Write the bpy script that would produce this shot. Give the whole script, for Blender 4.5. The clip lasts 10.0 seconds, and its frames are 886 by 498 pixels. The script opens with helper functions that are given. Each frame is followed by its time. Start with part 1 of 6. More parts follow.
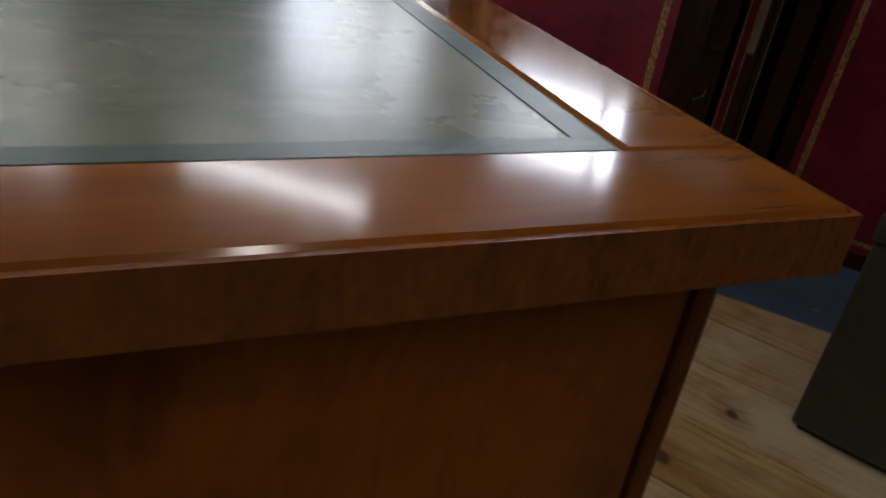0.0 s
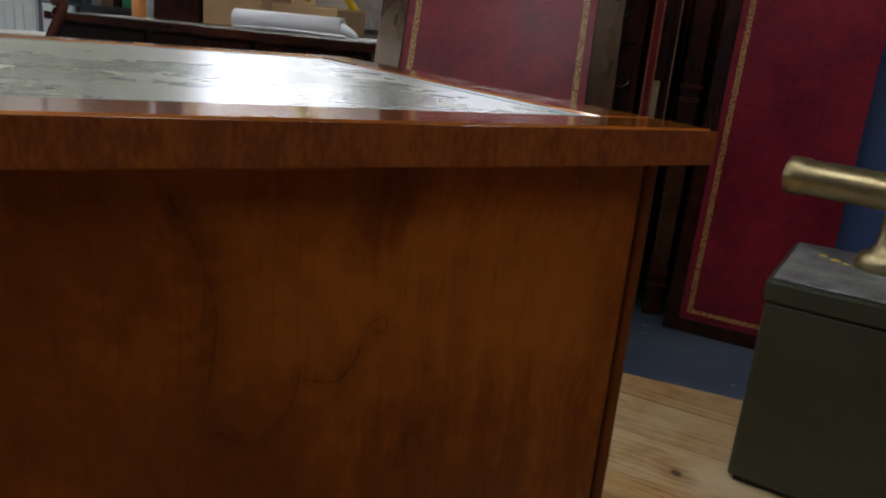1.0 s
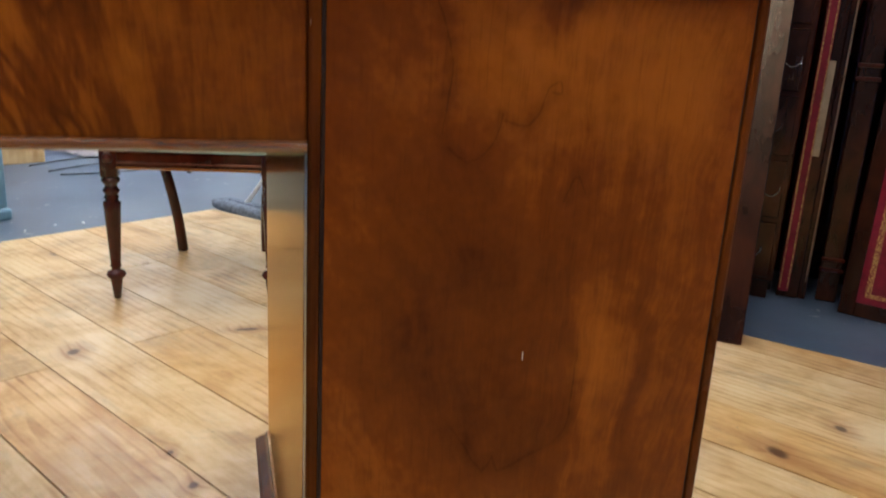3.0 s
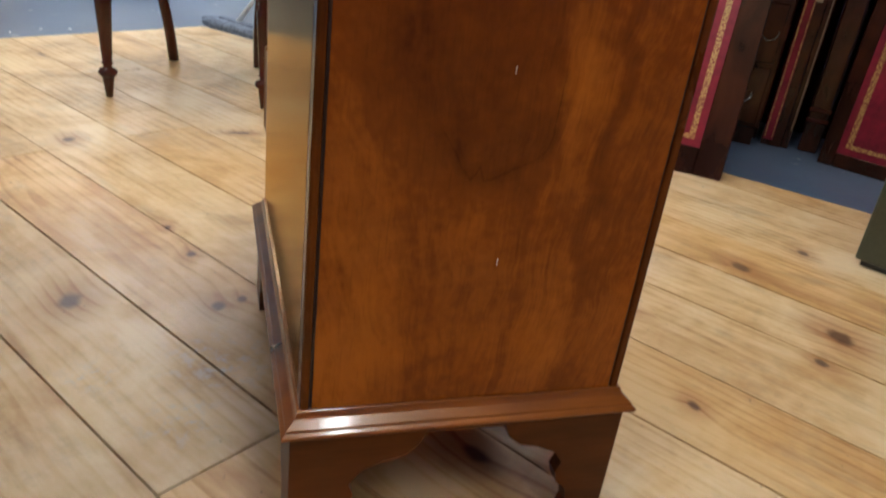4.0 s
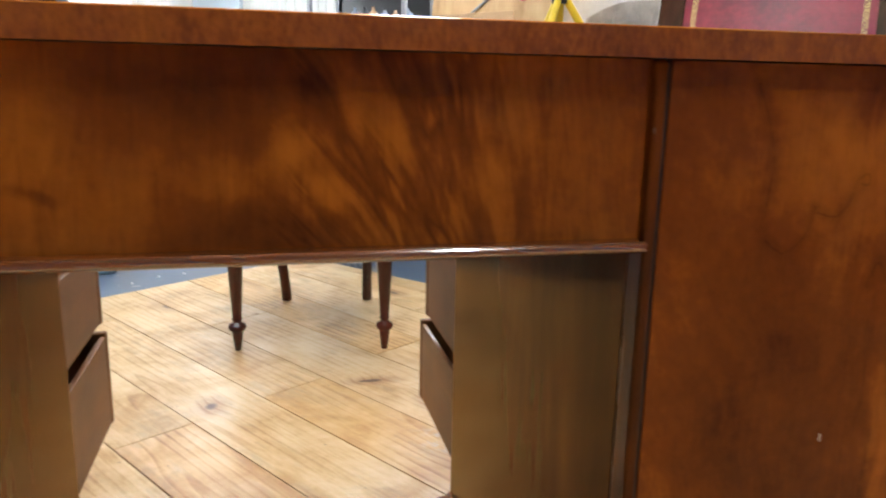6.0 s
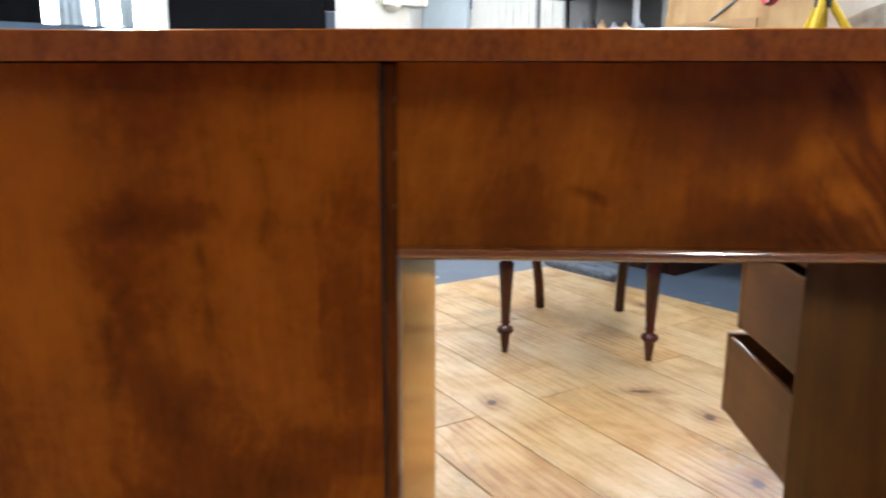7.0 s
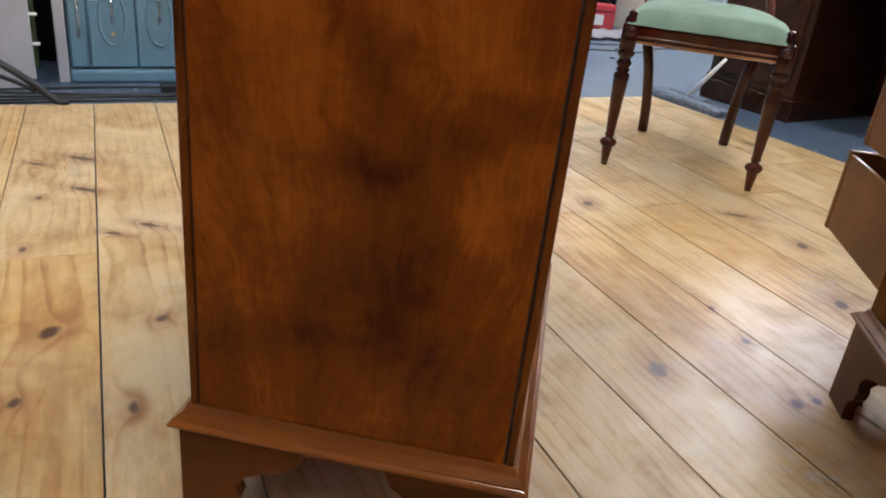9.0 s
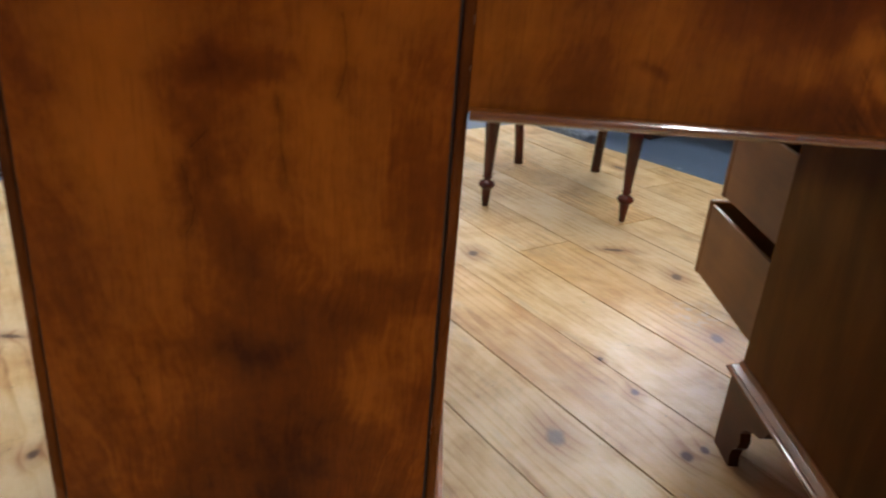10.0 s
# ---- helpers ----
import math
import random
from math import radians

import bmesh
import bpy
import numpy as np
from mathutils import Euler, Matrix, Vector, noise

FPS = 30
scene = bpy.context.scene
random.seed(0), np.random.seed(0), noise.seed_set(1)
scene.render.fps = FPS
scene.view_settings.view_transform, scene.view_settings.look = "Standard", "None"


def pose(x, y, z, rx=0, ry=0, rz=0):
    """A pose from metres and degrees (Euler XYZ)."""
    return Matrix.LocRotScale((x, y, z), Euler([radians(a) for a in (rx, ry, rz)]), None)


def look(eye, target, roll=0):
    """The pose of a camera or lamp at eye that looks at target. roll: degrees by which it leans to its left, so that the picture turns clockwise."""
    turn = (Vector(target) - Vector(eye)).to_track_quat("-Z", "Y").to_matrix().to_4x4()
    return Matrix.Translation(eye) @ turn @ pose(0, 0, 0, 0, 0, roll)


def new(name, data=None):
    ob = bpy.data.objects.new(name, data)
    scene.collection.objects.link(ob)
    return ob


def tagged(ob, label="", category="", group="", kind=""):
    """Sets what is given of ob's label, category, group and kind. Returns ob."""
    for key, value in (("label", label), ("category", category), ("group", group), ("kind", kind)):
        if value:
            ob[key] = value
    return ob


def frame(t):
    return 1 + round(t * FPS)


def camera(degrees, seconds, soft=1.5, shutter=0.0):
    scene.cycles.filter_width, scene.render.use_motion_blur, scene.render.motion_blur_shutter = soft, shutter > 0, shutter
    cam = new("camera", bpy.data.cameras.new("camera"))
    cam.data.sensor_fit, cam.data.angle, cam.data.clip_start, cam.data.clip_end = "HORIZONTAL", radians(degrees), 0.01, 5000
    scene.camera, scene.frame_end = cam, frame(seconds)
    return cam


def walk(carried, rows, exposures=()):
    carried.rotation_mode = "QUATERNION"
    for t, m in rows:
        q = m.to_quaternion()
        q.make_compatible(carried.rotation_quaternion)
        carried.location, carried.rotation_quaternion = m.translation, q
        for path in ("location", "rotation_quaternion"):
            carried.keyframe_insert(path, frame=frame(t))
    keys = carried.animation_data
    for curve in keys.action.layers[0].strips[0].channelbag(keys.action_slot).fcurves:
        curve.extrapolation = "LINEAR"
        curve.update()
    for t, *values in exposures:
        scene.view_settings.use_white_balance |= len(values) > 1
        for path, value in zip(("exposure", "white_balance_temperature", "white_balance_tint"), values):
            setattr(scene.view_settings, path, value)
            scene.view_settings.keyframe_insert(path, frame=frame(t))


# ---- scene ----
cam = camera(61.6, 10.0, soft=1.95, shutter=0.35)
PATH = [
    (0, (0.425, -0.137, 0.852), (1.157, 1.453, -0.116), 8.3),
    (0.2, (0.391, -0.159, 0.852), (1.146, 1.481, -0.009), 6.9),
    (0.5, (0.328, -0.216, 0.847), (1.185, 1.437, 0.116), 6.9),
    (1, (0.276, -0.295, 0.817), (1.235, 1.368, 0.259), 5.3),
    (1.5, (0.271, -0.385, 0.798), (1.0, 1.41, 0.301), 1.6),
    (2, (0.257, -0.427, 0.782), (0.841, 1.419, 0.284), -0.4),
    (2.2, (0.247, -0.428, 0.772), (0.819, 1.431, 0.306), -0.3),
    (3.3, (0.188, -0.504, 0.672), (0.758, 1.318, 0.074), 4.6),
    (3.5, (0.187, -0.52, 0.65), (0.77, 1.271, -0.023), 5.4),
    (4, (0.175, -0.556, 0.605), (0.76, 1.154, -0.251), 7.5),
    (4.2, (0.17, -0.561, 0.597), (0.759, 1.128, -0.298), 8.2),
    (4.5, (0.163, -0.543, 0.606), (0.756, 1.171, -0.236), 8.1),
    (5, (0.118, -0.48, 0.66), (0.676, 1.335, 0.034), 5.4),
    (5.2, (0.098, -0.463, 0.684), (0.644, 1.378, 0.124), 3.9),
    (6.3, (-0.05, -0.442, 0.748), (0.308, 1.483, 0.337), -0.2),
    (6.5, (-0.096, -0.453, 0.745), (0.133, 1.494, 0.349), -0.1),
    (7, (-0.199, -0.475, 0.741), (-0.274, 1.482, 0.335), 0.1),
    (7.5, (-0.265, -0.499, 0.73), (-0.546, 1.429, 0.277), 1.0),
    (8, (-0.279, -0.528, 0.695), (-0.547, 1.367, 0.115), 3.5),
    (8.5, (-0.271, -0.553, 0.659), (-0.521, 1.292, -0.071), 5.0),
    (9, (-0.264, -0.573, 0.64), (-0.499, 1.232, -0.188), 6.4),
    (9.5, (-0.264, -0.56, 0.665), (-0.437, 1.267, -0.131), 5.0),
    (9.7, (-0.268, -0.542, 0.700), (-0.373, 1.309, -0.047), 4.8),
    (9.8, (-0.269, -0.529, 0.722), (-0.323, 1.319, -0.041), 4.8),
    (10, (-0.271, -0.509, 0.755), (-0.22, 1.329, -0.031), 4.5),
]
walk(cam, [(t, look(eye, target, roll)) for t, eye, target, roll in PATH],
     exposures=[(0.0, -3.3), (0.5, -3.3), (1.0, -2.25), (1.5, -1.40), (2.0, -0.90), (3.3, -0.68), (4.2, -0.71), (5.2, -0.6), (6.5, -0.5), (7.0, -0.61), (7.5, -0.65), (8.5, -0.68), (9.5, -0.86), (10.0, -0.90)])

# ---- light ----
world = bpy.data.worlds.new("world")
scene.world = world
world.use_nodes = True
sky = world.node_tree.nodes.new("ShaderNodeTexSky")
sky.sky_type, sky.sun_disc, sky.sun_elevation, sky.sun_rotation = "NISHITA", False, radians(35), radians(200)
world.node_tree.links.new(sky.outputs[0], world.node_tree.nodes["Background"].inputs[0])
world.node_tree.nodes["Background"].inputs[1].default_value = 0.1

# the room's own axes: P runs along the dresser, Q away to the back wall
PA, QA = Vector((0.8, 0.6, 0)), Vector((-0.6, 0.8, 0))


def room(p, q, z=0.0):
    v = PA * p + QA * q
    return Vector((v.x, v.y, z))


def room_pose(p, q, z=0.0, turn=0.0):
    v = room(p, q, z)
    return pose(v.x, v.y, v.z, 0, 0, math.degrees(math.atan2(0.6, 0.8)) + turn)


TUBES = [(0.0, -0.15, 0), (-0.36, -1.73, 53, 34.0), (-1.0, 1.3, 90, 26.0), (1.7, 1.2, 90, 42.0), (0.9, 3.4, 90, 26.0), (3.7, 2.9, 100), (3.0, 4.9, 90), (3.9, 6.2, 90), (1.5, 6.0, 90)]


# ---- materials ----
class Mat:
    """A small builder of node materials."""

    def __init__(self, name, rough=0.5, metal=0.0, coat=0.0, spec=0.5):
        self.m = bpy.data.materials.new(name)
        self.m.use_nodes = True
        self.t = self.m.node_tree
        self.b = self.t.nodes["Principled BSDF"]
        self.b.inputs["Roughness"].default_value = rough
        self.b.inputs["Metallic"].default_value = metal
        self.b.inputs["Coat Weight"].default_value = coat
        self.b.inputs["Coat Roughness"].default_value = 0.12
        self.b.inputs["Specular IOR Level"].default_value = spec

    def n(self, kind, **kw):
        node = self.t.nodes.new("ShaderNode" + kind)
        for k, v in kw.items():
            if k in node.inputs:
                node.inputs[k].default_value = v
        return node

    def link(self, a, b):
        self.t.links.new(a, b)

    def coords(self, which="Object", scale=(1, 1, 1), rot=(0, 0, 0), loc=(0, 0, 0)):
        mp = self.n("Mapping")
        mp.inputs["Scale"].default_value = scale
        mp.inputs["Rotation"].default_value = rot
        mp.inputs["Location"].default_value = loc
        if which == "Position":
            self.link(self.n("NewGeometry").outputs["Position"], mp.inputs[0])
        else:
            self.link(self.n("TexCoord").outputs[which], mp.inputs[0])
        return mp.outputs[0]

    def noise(self, vec, scale=5, detail=4, rough=0.55, dist=0.0):
        nd = self.n("TexNoise")
        nd.inputs["Scale"].default_value = scale
        nd.inputs["Detail"].default_value = detail
        nd.inputs["Roughness"].default_value = rough
        nd.inputs["Distortion"].default_value = dist
        self.link(vec, nd.inputs["Vector"])
        return nd.outputs["Fac"]

    def ramp(self, fac, stops):
        r = self.n("ValToRGB")
        el = r.color_ramp.elements
        while len(el) < len(stops):
            el.new(0.5)
        for e, (pos, col) in zip(el, stops):
            e.position = pos
            e.color = (*col, 1) if len(col) == 3 else col
        self.link(fac, r.inputs[0])
        return r.outputs[0]

    def mix(self, fac, a, b, mode="MIX"):
        mx = self.n("Mix")
        mx.data_type, mx.blend_type = "RGBA", mode
        for sock, val in ((mx.inputs["Factor"], fac), (mx.inputs["A"], a), (mx.inputs["B"], b)):
            pass
        ins = [x for x in mx.inputs if x.type == "RGBA"]
        facs = [x for x in mx.inputs if x.name == "Factor" and x.type == "VALUE"]
        for sock, val in ((facs[0], fac), (ins[0], a), (ins[1], b)):
            if isinstance(val, (int, float)):
                sock.default_value = val
            elif isinstance(val, tuple):
                sock.default_value = (*val, 1)
            else:
                self.link(val, sock)
        return [x for x in mx.outputs if x.type == "RGBA"][0]

    def math(self, op, a, b=0.0, c=0.0):
        md = self.n("Math")
        md.operation = op
        for sock, val in zip(md.inputs, (a, b, c)):
            if isinstance(val, (int, float)):
                sock.default_value = val
            else:
                self.link(val, sock)
        return md.outputs[0]

    def vmath(self, op, a, b):
        md = self.n("VectorMath")
        md.operation = op
        for sock, val in zip(md.inputs, (a, b)):
            if isinstance(val, tuple):
                sock.default_value = val
            else:
                self.link(val, sock)
        return md

    def color(self, c):
        if isinstance(c, tuple):
            self.b.inputs["Base Color"].default_value = (*c, 1)
        else:
            self.link(c, self.b.inputs["Base Color"])
        return self

    def bump(self, h, strength=0.2, dist=0.002):
        bp = self.n("Bump")
        bp.inputs["Strength"].default_value = strength
        bp.inputs["Distance"].default_value = dist
        self.link(h, bp.inputs["Height"])
        self.link(bp.outputs[0], self.b.inputs["Normal"])
        return self

    def rough(self, fac, lo, hi):
        mr = self.n("MapRange")
        mr.inputs["To Min"].default_value, mr.inputs["To Max"].default_value = lo, hi
        self.link(fac, mr.inputs[0])
        self.link(mr.outputs[0], self.b.inputs["Roughness"])
        return self


def plain(name, col, rough=0.5, metal=0.0, coat=0.0, vary=0.18, scale=7.0, bump=0.05):
    """A painted or solid surface with blotches and fine grain at two scales."""
    m = Mat(name, rough, metal, coat)
    v = m.coords("Position")
    a = m.noise(v, scale, 5, 0.6)
    b = m.noise(v, scale * 14, 3, 0.6)
    f = m.math("ADD", m.math("MULTIPLY", a, 0.65), m.math("MULTIPLY", b, 0.35))
    lo = tuple(max(0.0, c * (1 - vary)) for c in col)
    hi = tuple(min(1.0, c * (1 + vary)) for c in col)
    m.color(m.ramp(f, [(0.32, lo), (0.68, hi)]))
    m.rough(a, max(0.05, rough - 0.08), min(1, rough + 0.1))
    if bump:
        m.bump(b, bump, 0.002)
    return m.m


def veneer(name, axis="z", light=(0.44, 0.128, 0.012), mid=(0.27, 0.070, 0.008), dark=(0.080, 0.018, 0.004), figure=1.0, seed=0.0, gloss=0.25, coat=0.10, spec=0.5, amber=False, coat_rough=0.12, coat_ior=1.5):
    """Polished mahogany: fine pores and streaks along the grain, soft flame figure."""
    m = Mat(name, gloss, 0.0, coat, spec)
    m.b.inputs["Coat Roughness"].default_value = coat_rough
    m.b.inputs["Specular Tint"].default_value = (1.0, 0.72, 0.48, 1)
    m.b.inputs["Coat IOR"].default_value = coat_ior
    if amber:
        # an amber gloss over the wood, tinted to warm its reflections
        m.b.inputs["Specular IOR Level"].default_value = 0.0
        gl = m.n("BsdfAnisotropic", Roughness=gloss)
        gl.inputs["Color"].default_value = (0.94, 0.68, 0.38, 1)
        fr = m.n("Fresnel", IOR=1.22)
        mx = m.n("MixShader")
        m.link(fr.outputs[0], mx.inputs[0])
        m.link(m.b.outputs[0], mx.inputs[1])
        m.link(gl.outputs[0], mx.inputs[2])
        m.link(mx.outputs[0], m.t.nodes["Material Output"].inputs[0])
    sx = {"z": (1, 1, 0.16), "x": (0.16, 1, 1), "y": (1, 0.16, 1)}[axis]
    base = m.coords("Object", (1, 1, 1), (0, 0, 0), (seed, seed * 1.7, seed * 0.6))
    warp = m.n("TexNoise")
    warp.inputs["Scale"].default_value, warp.inputs["Detail"].default_value = 3.0, 3
    m.link(base, warp.inputs["Vector"])
    wv = m.vmath("SCALE", warp.outputs["Color"], (0, 0, 0))
    wv.inputs["Scale"].default_value = 0.16 * figure
    st = m.n("Mapping")
    st.inputs["Scale"].default_value = sx
    m.link(m.vmath("ADD", base, wv.outputs[0]).outputs[0], st.inputs[0])
    streak = m.noise(st.outputs[0], 16, 5, 0.6, 0.3)
    fs = m.n("Mapping")
    fs.inputs["Scale"].default_value = sx
    m.link(m.vmath("ADD", base, wv.outputs[0]).outputs[0], fs.inputs[0])
    flame = m.noise(fs.outputs[0], 11, 4, 0.55, 0.5)
    st2 = m.n("Mapping")
    st2.inputs["Scale"].default_value = tuple(c if c == 1 else 0.05 for c in sx)
    m.link(base, st2.inputs[0])
    pore = m.noise(st2.outputs[0], 240, 3, 0.7)
    blot = m.noise(base, 4.0, 3, 0.5, 0.8)
    f = m.math("ADD", m.math("MULTIPLY", flame, 0.30), m.math("ADD", m.math("MULTIPLY", streak, 0.36), m.math("MULTIPLY", blot, 0.42)))
    f = m.math("ADD", f, m.math("MULTIPLY", pore, 0.09))
    w = 0.13
    col = m.ramp(f, [(0.585 - w, dark), (0.585 - 0.1 * w, mid), (0.585 + 0.9 * w, light), (0.585 + 1.7 * w, tuple(c * 1.15 for c in light))])
    # thin dark flame lines
    line = m.math("ABSOLUTE", m.math("SUBTRACT", m.noise(fs.outputs[0], 6, 2, 0.5, 0.8), 0.47))
    ln = m.n("MapRange")
    ln.inputs["From Min"].default_value, ln.inputs["From Max"].default_value = 0.012, 0.0
    m.link(line, ln.inputs[0])
    gate = m.ramp(blot, [(0.42, (1, 1, 1)), (0.56, (0, 0, 0))])
    col = m.mix(m.math("MULTIPLY", m.math("MULTIPLY", ln.outputs[0], gate), 0.6 * min(1.0, figure)), col, dark)
    m.color(col)
    m.rough(streak, gloss - (0.01 if amber else 0.05), gloss + (0.03 if amber else 0.09))
    if not amber:
        m.bump(m.math("ADD", pore, m.math("MULTIPLY", streak, 2.0)), 0.05, 0.001)
    return m.m


def nearest_line(m, p, lines):
    """How far the point p lies from the nearest of some broken lines, given as (x, z) pairs."""
    best = None
    for rough_line in lines:
        ends = [rough_line[0], *rough_line, rough_line[-1]]
        line = []
        for a, b, c, d in zip(ends, ends[1:], ends[2:], ends[3:]):
            line += [b, tuple((9 * (q + r) - o - t) / 16 for o, q, r, t in zip(a, b, c, d))]
        line.append(rough_line[-1])
        for (xa, za), (xb, zb) in zip(line, line[1:]):
            ab = Vector((xb - xa, 0.0, zb - za))
            ap = m.vmath("SUBTRACT", p, (xa, 0.0, za)).outputs[0]
            dot = m.vmath("DOT_PRODUCT", ap, tuple(ab / ab.length_squared)).outputs["Value"]
            f = m.math("MINIMUM", m.math("MAXIMUM", dot, 0.0), 1.0)
            along = m.n("VectorMath")
            along.operation = "SCALE"
            along.inputs[0].default_value = ab
            m.link(f, along.inputs["Scale"])
            d = m.vmath("DISTANCE", ap, along.outputs[0]).outputs["Value"]
            best = d if best is None else m.math("MINIMUM", best, d)
    return best


def figured(name, centre, z0, light, mid, dark, seed=0.0, gloss=0.22, spread=0.55, clouds=(), lines=(), plume=None, spec=0.32, grain=1.0, wander=1.0, crisp=1.0, lean=None):
    """A leaf of figured mahogany veneer: grain that funnels into a centre line, smoky dark and pale clouds at (x, z, half-width,
    half-height, depth), thin dark grain lines, pores. plume: (apex x, apex z, middle x, half-width) of a feather of dark rays. crisp: how sharp the streaks are."""
    m = Mat(name, gloss, 0.0, 0.0, spec)
    m.b.inputs["Specular Tint"].default_value = (1.0, 0.68, 0.48, 1)
    raw = m.n("TexCoord").outputs["Object"]
    base = m.coords("Object", (1, 1, 1), (0, 0, 0), (seed, seed * 1.7, seed * 0.6))
    sp = m.n("SeparateXYZ")
    m.link(raw, sp.inputs[0])
    wob = m.math("MULTIPLY", m.math("SUBTRACT", m.noise(base, 4, 3), 0.5), 0.08 * wander)
    wob2 = m.math("MULTIPLY", m.math("SUBTRACT", m.noise(base, 17, 3), 0.5), 0.022 * wander)
    u = m.math("ADD", m.math("SUBTRACT", sp.outputs[0], centre), m.math("ADD", wob, wob2))
    funnel = m.math("POWER", 2.718, m.math("DIVIDE", m.math("SUBTRACT", z0, sp.outputs[2]), lean or spread))
    s_ = m.math("MULTIPLY", m.math("SQRT", m.math("ADD", m.math("MULTIPLY", u, u), 0.00012)), funnel)
    cb = m.n("CombineXYZ")
    m.link(m.math("ADD", s_, m.math("MULTIPLY", u, 0.35)), cb.inputs[0])
    m.link(m.math("MULTIPLY", sp.outputs[2], 0.09), cb.inputs[2])
    cb.inputs[1].default_value = seed
    streak = m.noise(cb.outputs[0], 38, 4, 0.6, 0.2)
    broad = m.noise(cb.outputs[0], 11, 3, 0.5, 0.3)
    fine = m.noise(cb.outputs[0], 210, 3, 0.6)
    ps = m.n("Mapping")
    ps.inputs["Scale"].default_value = (1, 1, 0.06)
    m.link(base, ps.inputs[0])
    pore = m.noise(ps.outputs[0], 300, 3, 0.65)
    mott = m.noise(base, 85, 3, 0.6)
    smoke = m.noise(base, 6.0, 3, 0.5, 0.9)
    f = 0.5
    for part_, weight in ((streak, 0.30 * crisp), (broad, 0.36 * crisp), (smoke, 0.34), (fine, 0.24 * crisp), (mott, 0.14)):
        f = m.math("ADD", f, m.math("MULTIPLY", m.math("SUBTRACT", part_, 0.5), weight * grain))
    # wandering coordinates for clouds and lines
    wn = m.n("TexNoise", Scale=11.0, Detail=4.0)
    m.link(base, wn.inputs["Vector"])
    wv = m.n("VectorMath")
    wv.operation = "MULTIPLY_ADD"
    m.link(wn.outputs["Color"], wv.inputs[0])
    wv.inputs[1].default_value, wv.inputs[2].default_value = (0.06, 0, 0.06), (-0.03, 0, -0.03)
    wp = m.vmath("ADD", raw, wv.outputs[0]).outputs[0]
    rag = m.math("ADD", 0.35, m.math("MULTIPLY", m.noise(base, 15, 3, 0.5, 0.6), 1.3))
    for x, z, rx, rz, depth in clouds:
        d = m.vmath("LENGTH", m.vmath("MULTIPLY", m.vmath("SUBTRACT", wp, (x, 0, z)).outputs[0], (1 / rx, 0, 1 / rz)).outputs[0], (0, 0, 0)).outputs["Value"]
        mr = m.n("MapRange")
        mr.interpolation_type = "SMOOTHSTEP"
        mr.inputs["From Min"].default_value, mr.inputs["From Max"].default_value = 1.5, 0.1
        mr.inputs["To Min"].default_value, mr.inputs["To Max"].default_value = 0.0, depth
        m.link(d, mr.inputs[0])
        f = m.math("SUBTRACT", f, m.math("MULTIPLY", mr.outputs[0], rag))
    if plume:
        pm = m.n("MapRange")
        pm.interpolation_type = "SMOOTHSTEP"
        pm.inputs["From Min"].default_value, pm.inputs["From Max"].default_value = 1.0, 0.35
        m.link(m.math("ABSOLUTE", m.math("DIVIDE", m.math("SUBTRACT", sp.outputs[0], plume[2]), plume[3])), pm.inputs[0])
        rv = m.n("CombineXYZ")
        fan = m.math("DIVIDE", m.math("SUBTRACT", m.math("ADD", sp.outputs[0], m.math("MULTIPLY", wob2, 0.6)), plume[0]), m.math("SUBTRACT", sp.outputs[2], plume[1]))
        m.link(m.math("MULTIPLY", fan, 0.22), rv.inputs[0])
        m.link(m.math("MULTIPLY", sp.outputs[2], 0.22), rv.inputs[2])
        rc = m.ramp(m.noise(rv.outputs[0], 52, 3, 0.5, 0.4), [(0.40, (0, 0, 0)), (0.52, (0.6, 0.6, 0.6)), (0.60, (1, 1, 1)), (0.66, (0.3, 0.3, 0.3)), (0.75, (0, 0, 0))])
        f = m.math("SUBTRACT", f, m.math("MULTIPLY", m.math("SUBTRACT", rc, 0.40), m.math("MULTIPLY", m.math("MULTIPLY", pm.outputs[0], m.math("MINIMUM", rag, 1.1)), 0.20)))
    col = m.ramp(f, [(0.26, dark), (0.46, mid), (0.60, light), (0.74, tuple(c * 1.22 for c in light))])
    pr = m.ramp(pore, [(0.34, (1, 1, 1)), (0.46, (0, 0, 0))])
    col = m.mix(m.math("MULTIPLY", pr, 0.20), col, dark)
    if lines:
        near = m.math("ADD", nearest_line(m, m.vmath("ADD", raw, m.vmath("MULTIPLY", wv.outputs[0], (0.28, 0, 0.28)).outputs[0]).outputs[0], lines), m.math("MULTIPLY", m.math("SUBTRACT", mott, 0.5), 0.0022))
        for reach, amount in ((0.0011, 0.32), (0.009, 0.20)):
            mr = m.n("MapRange")
            mr.interpolation_type = "SMOOTHSTEP"
            mr.inputs["From Min"].default_value, mr.inputs["From Max"].default_value = reach, reach * 0.15
            mr.inputs["To Max"].default_value = amount
            m.link(near, mr.inputs[0])
            col = m.mix(m.math("MULTIPLY", mr.outputs[0], m.math("MINIMUM", 1.0, rag)), col, (dark[0] * 0.5, dark[1] * 0.35, dark[2] * 0.3))
    m.color(col)
    m.rough(streak, gloss - 0.04, gloss + 0.07)
    m.bump(m.math("ADD", pore, m.math("MULTIPLY", streak, 1.5)), 0.04, 0.001)
    return m.m


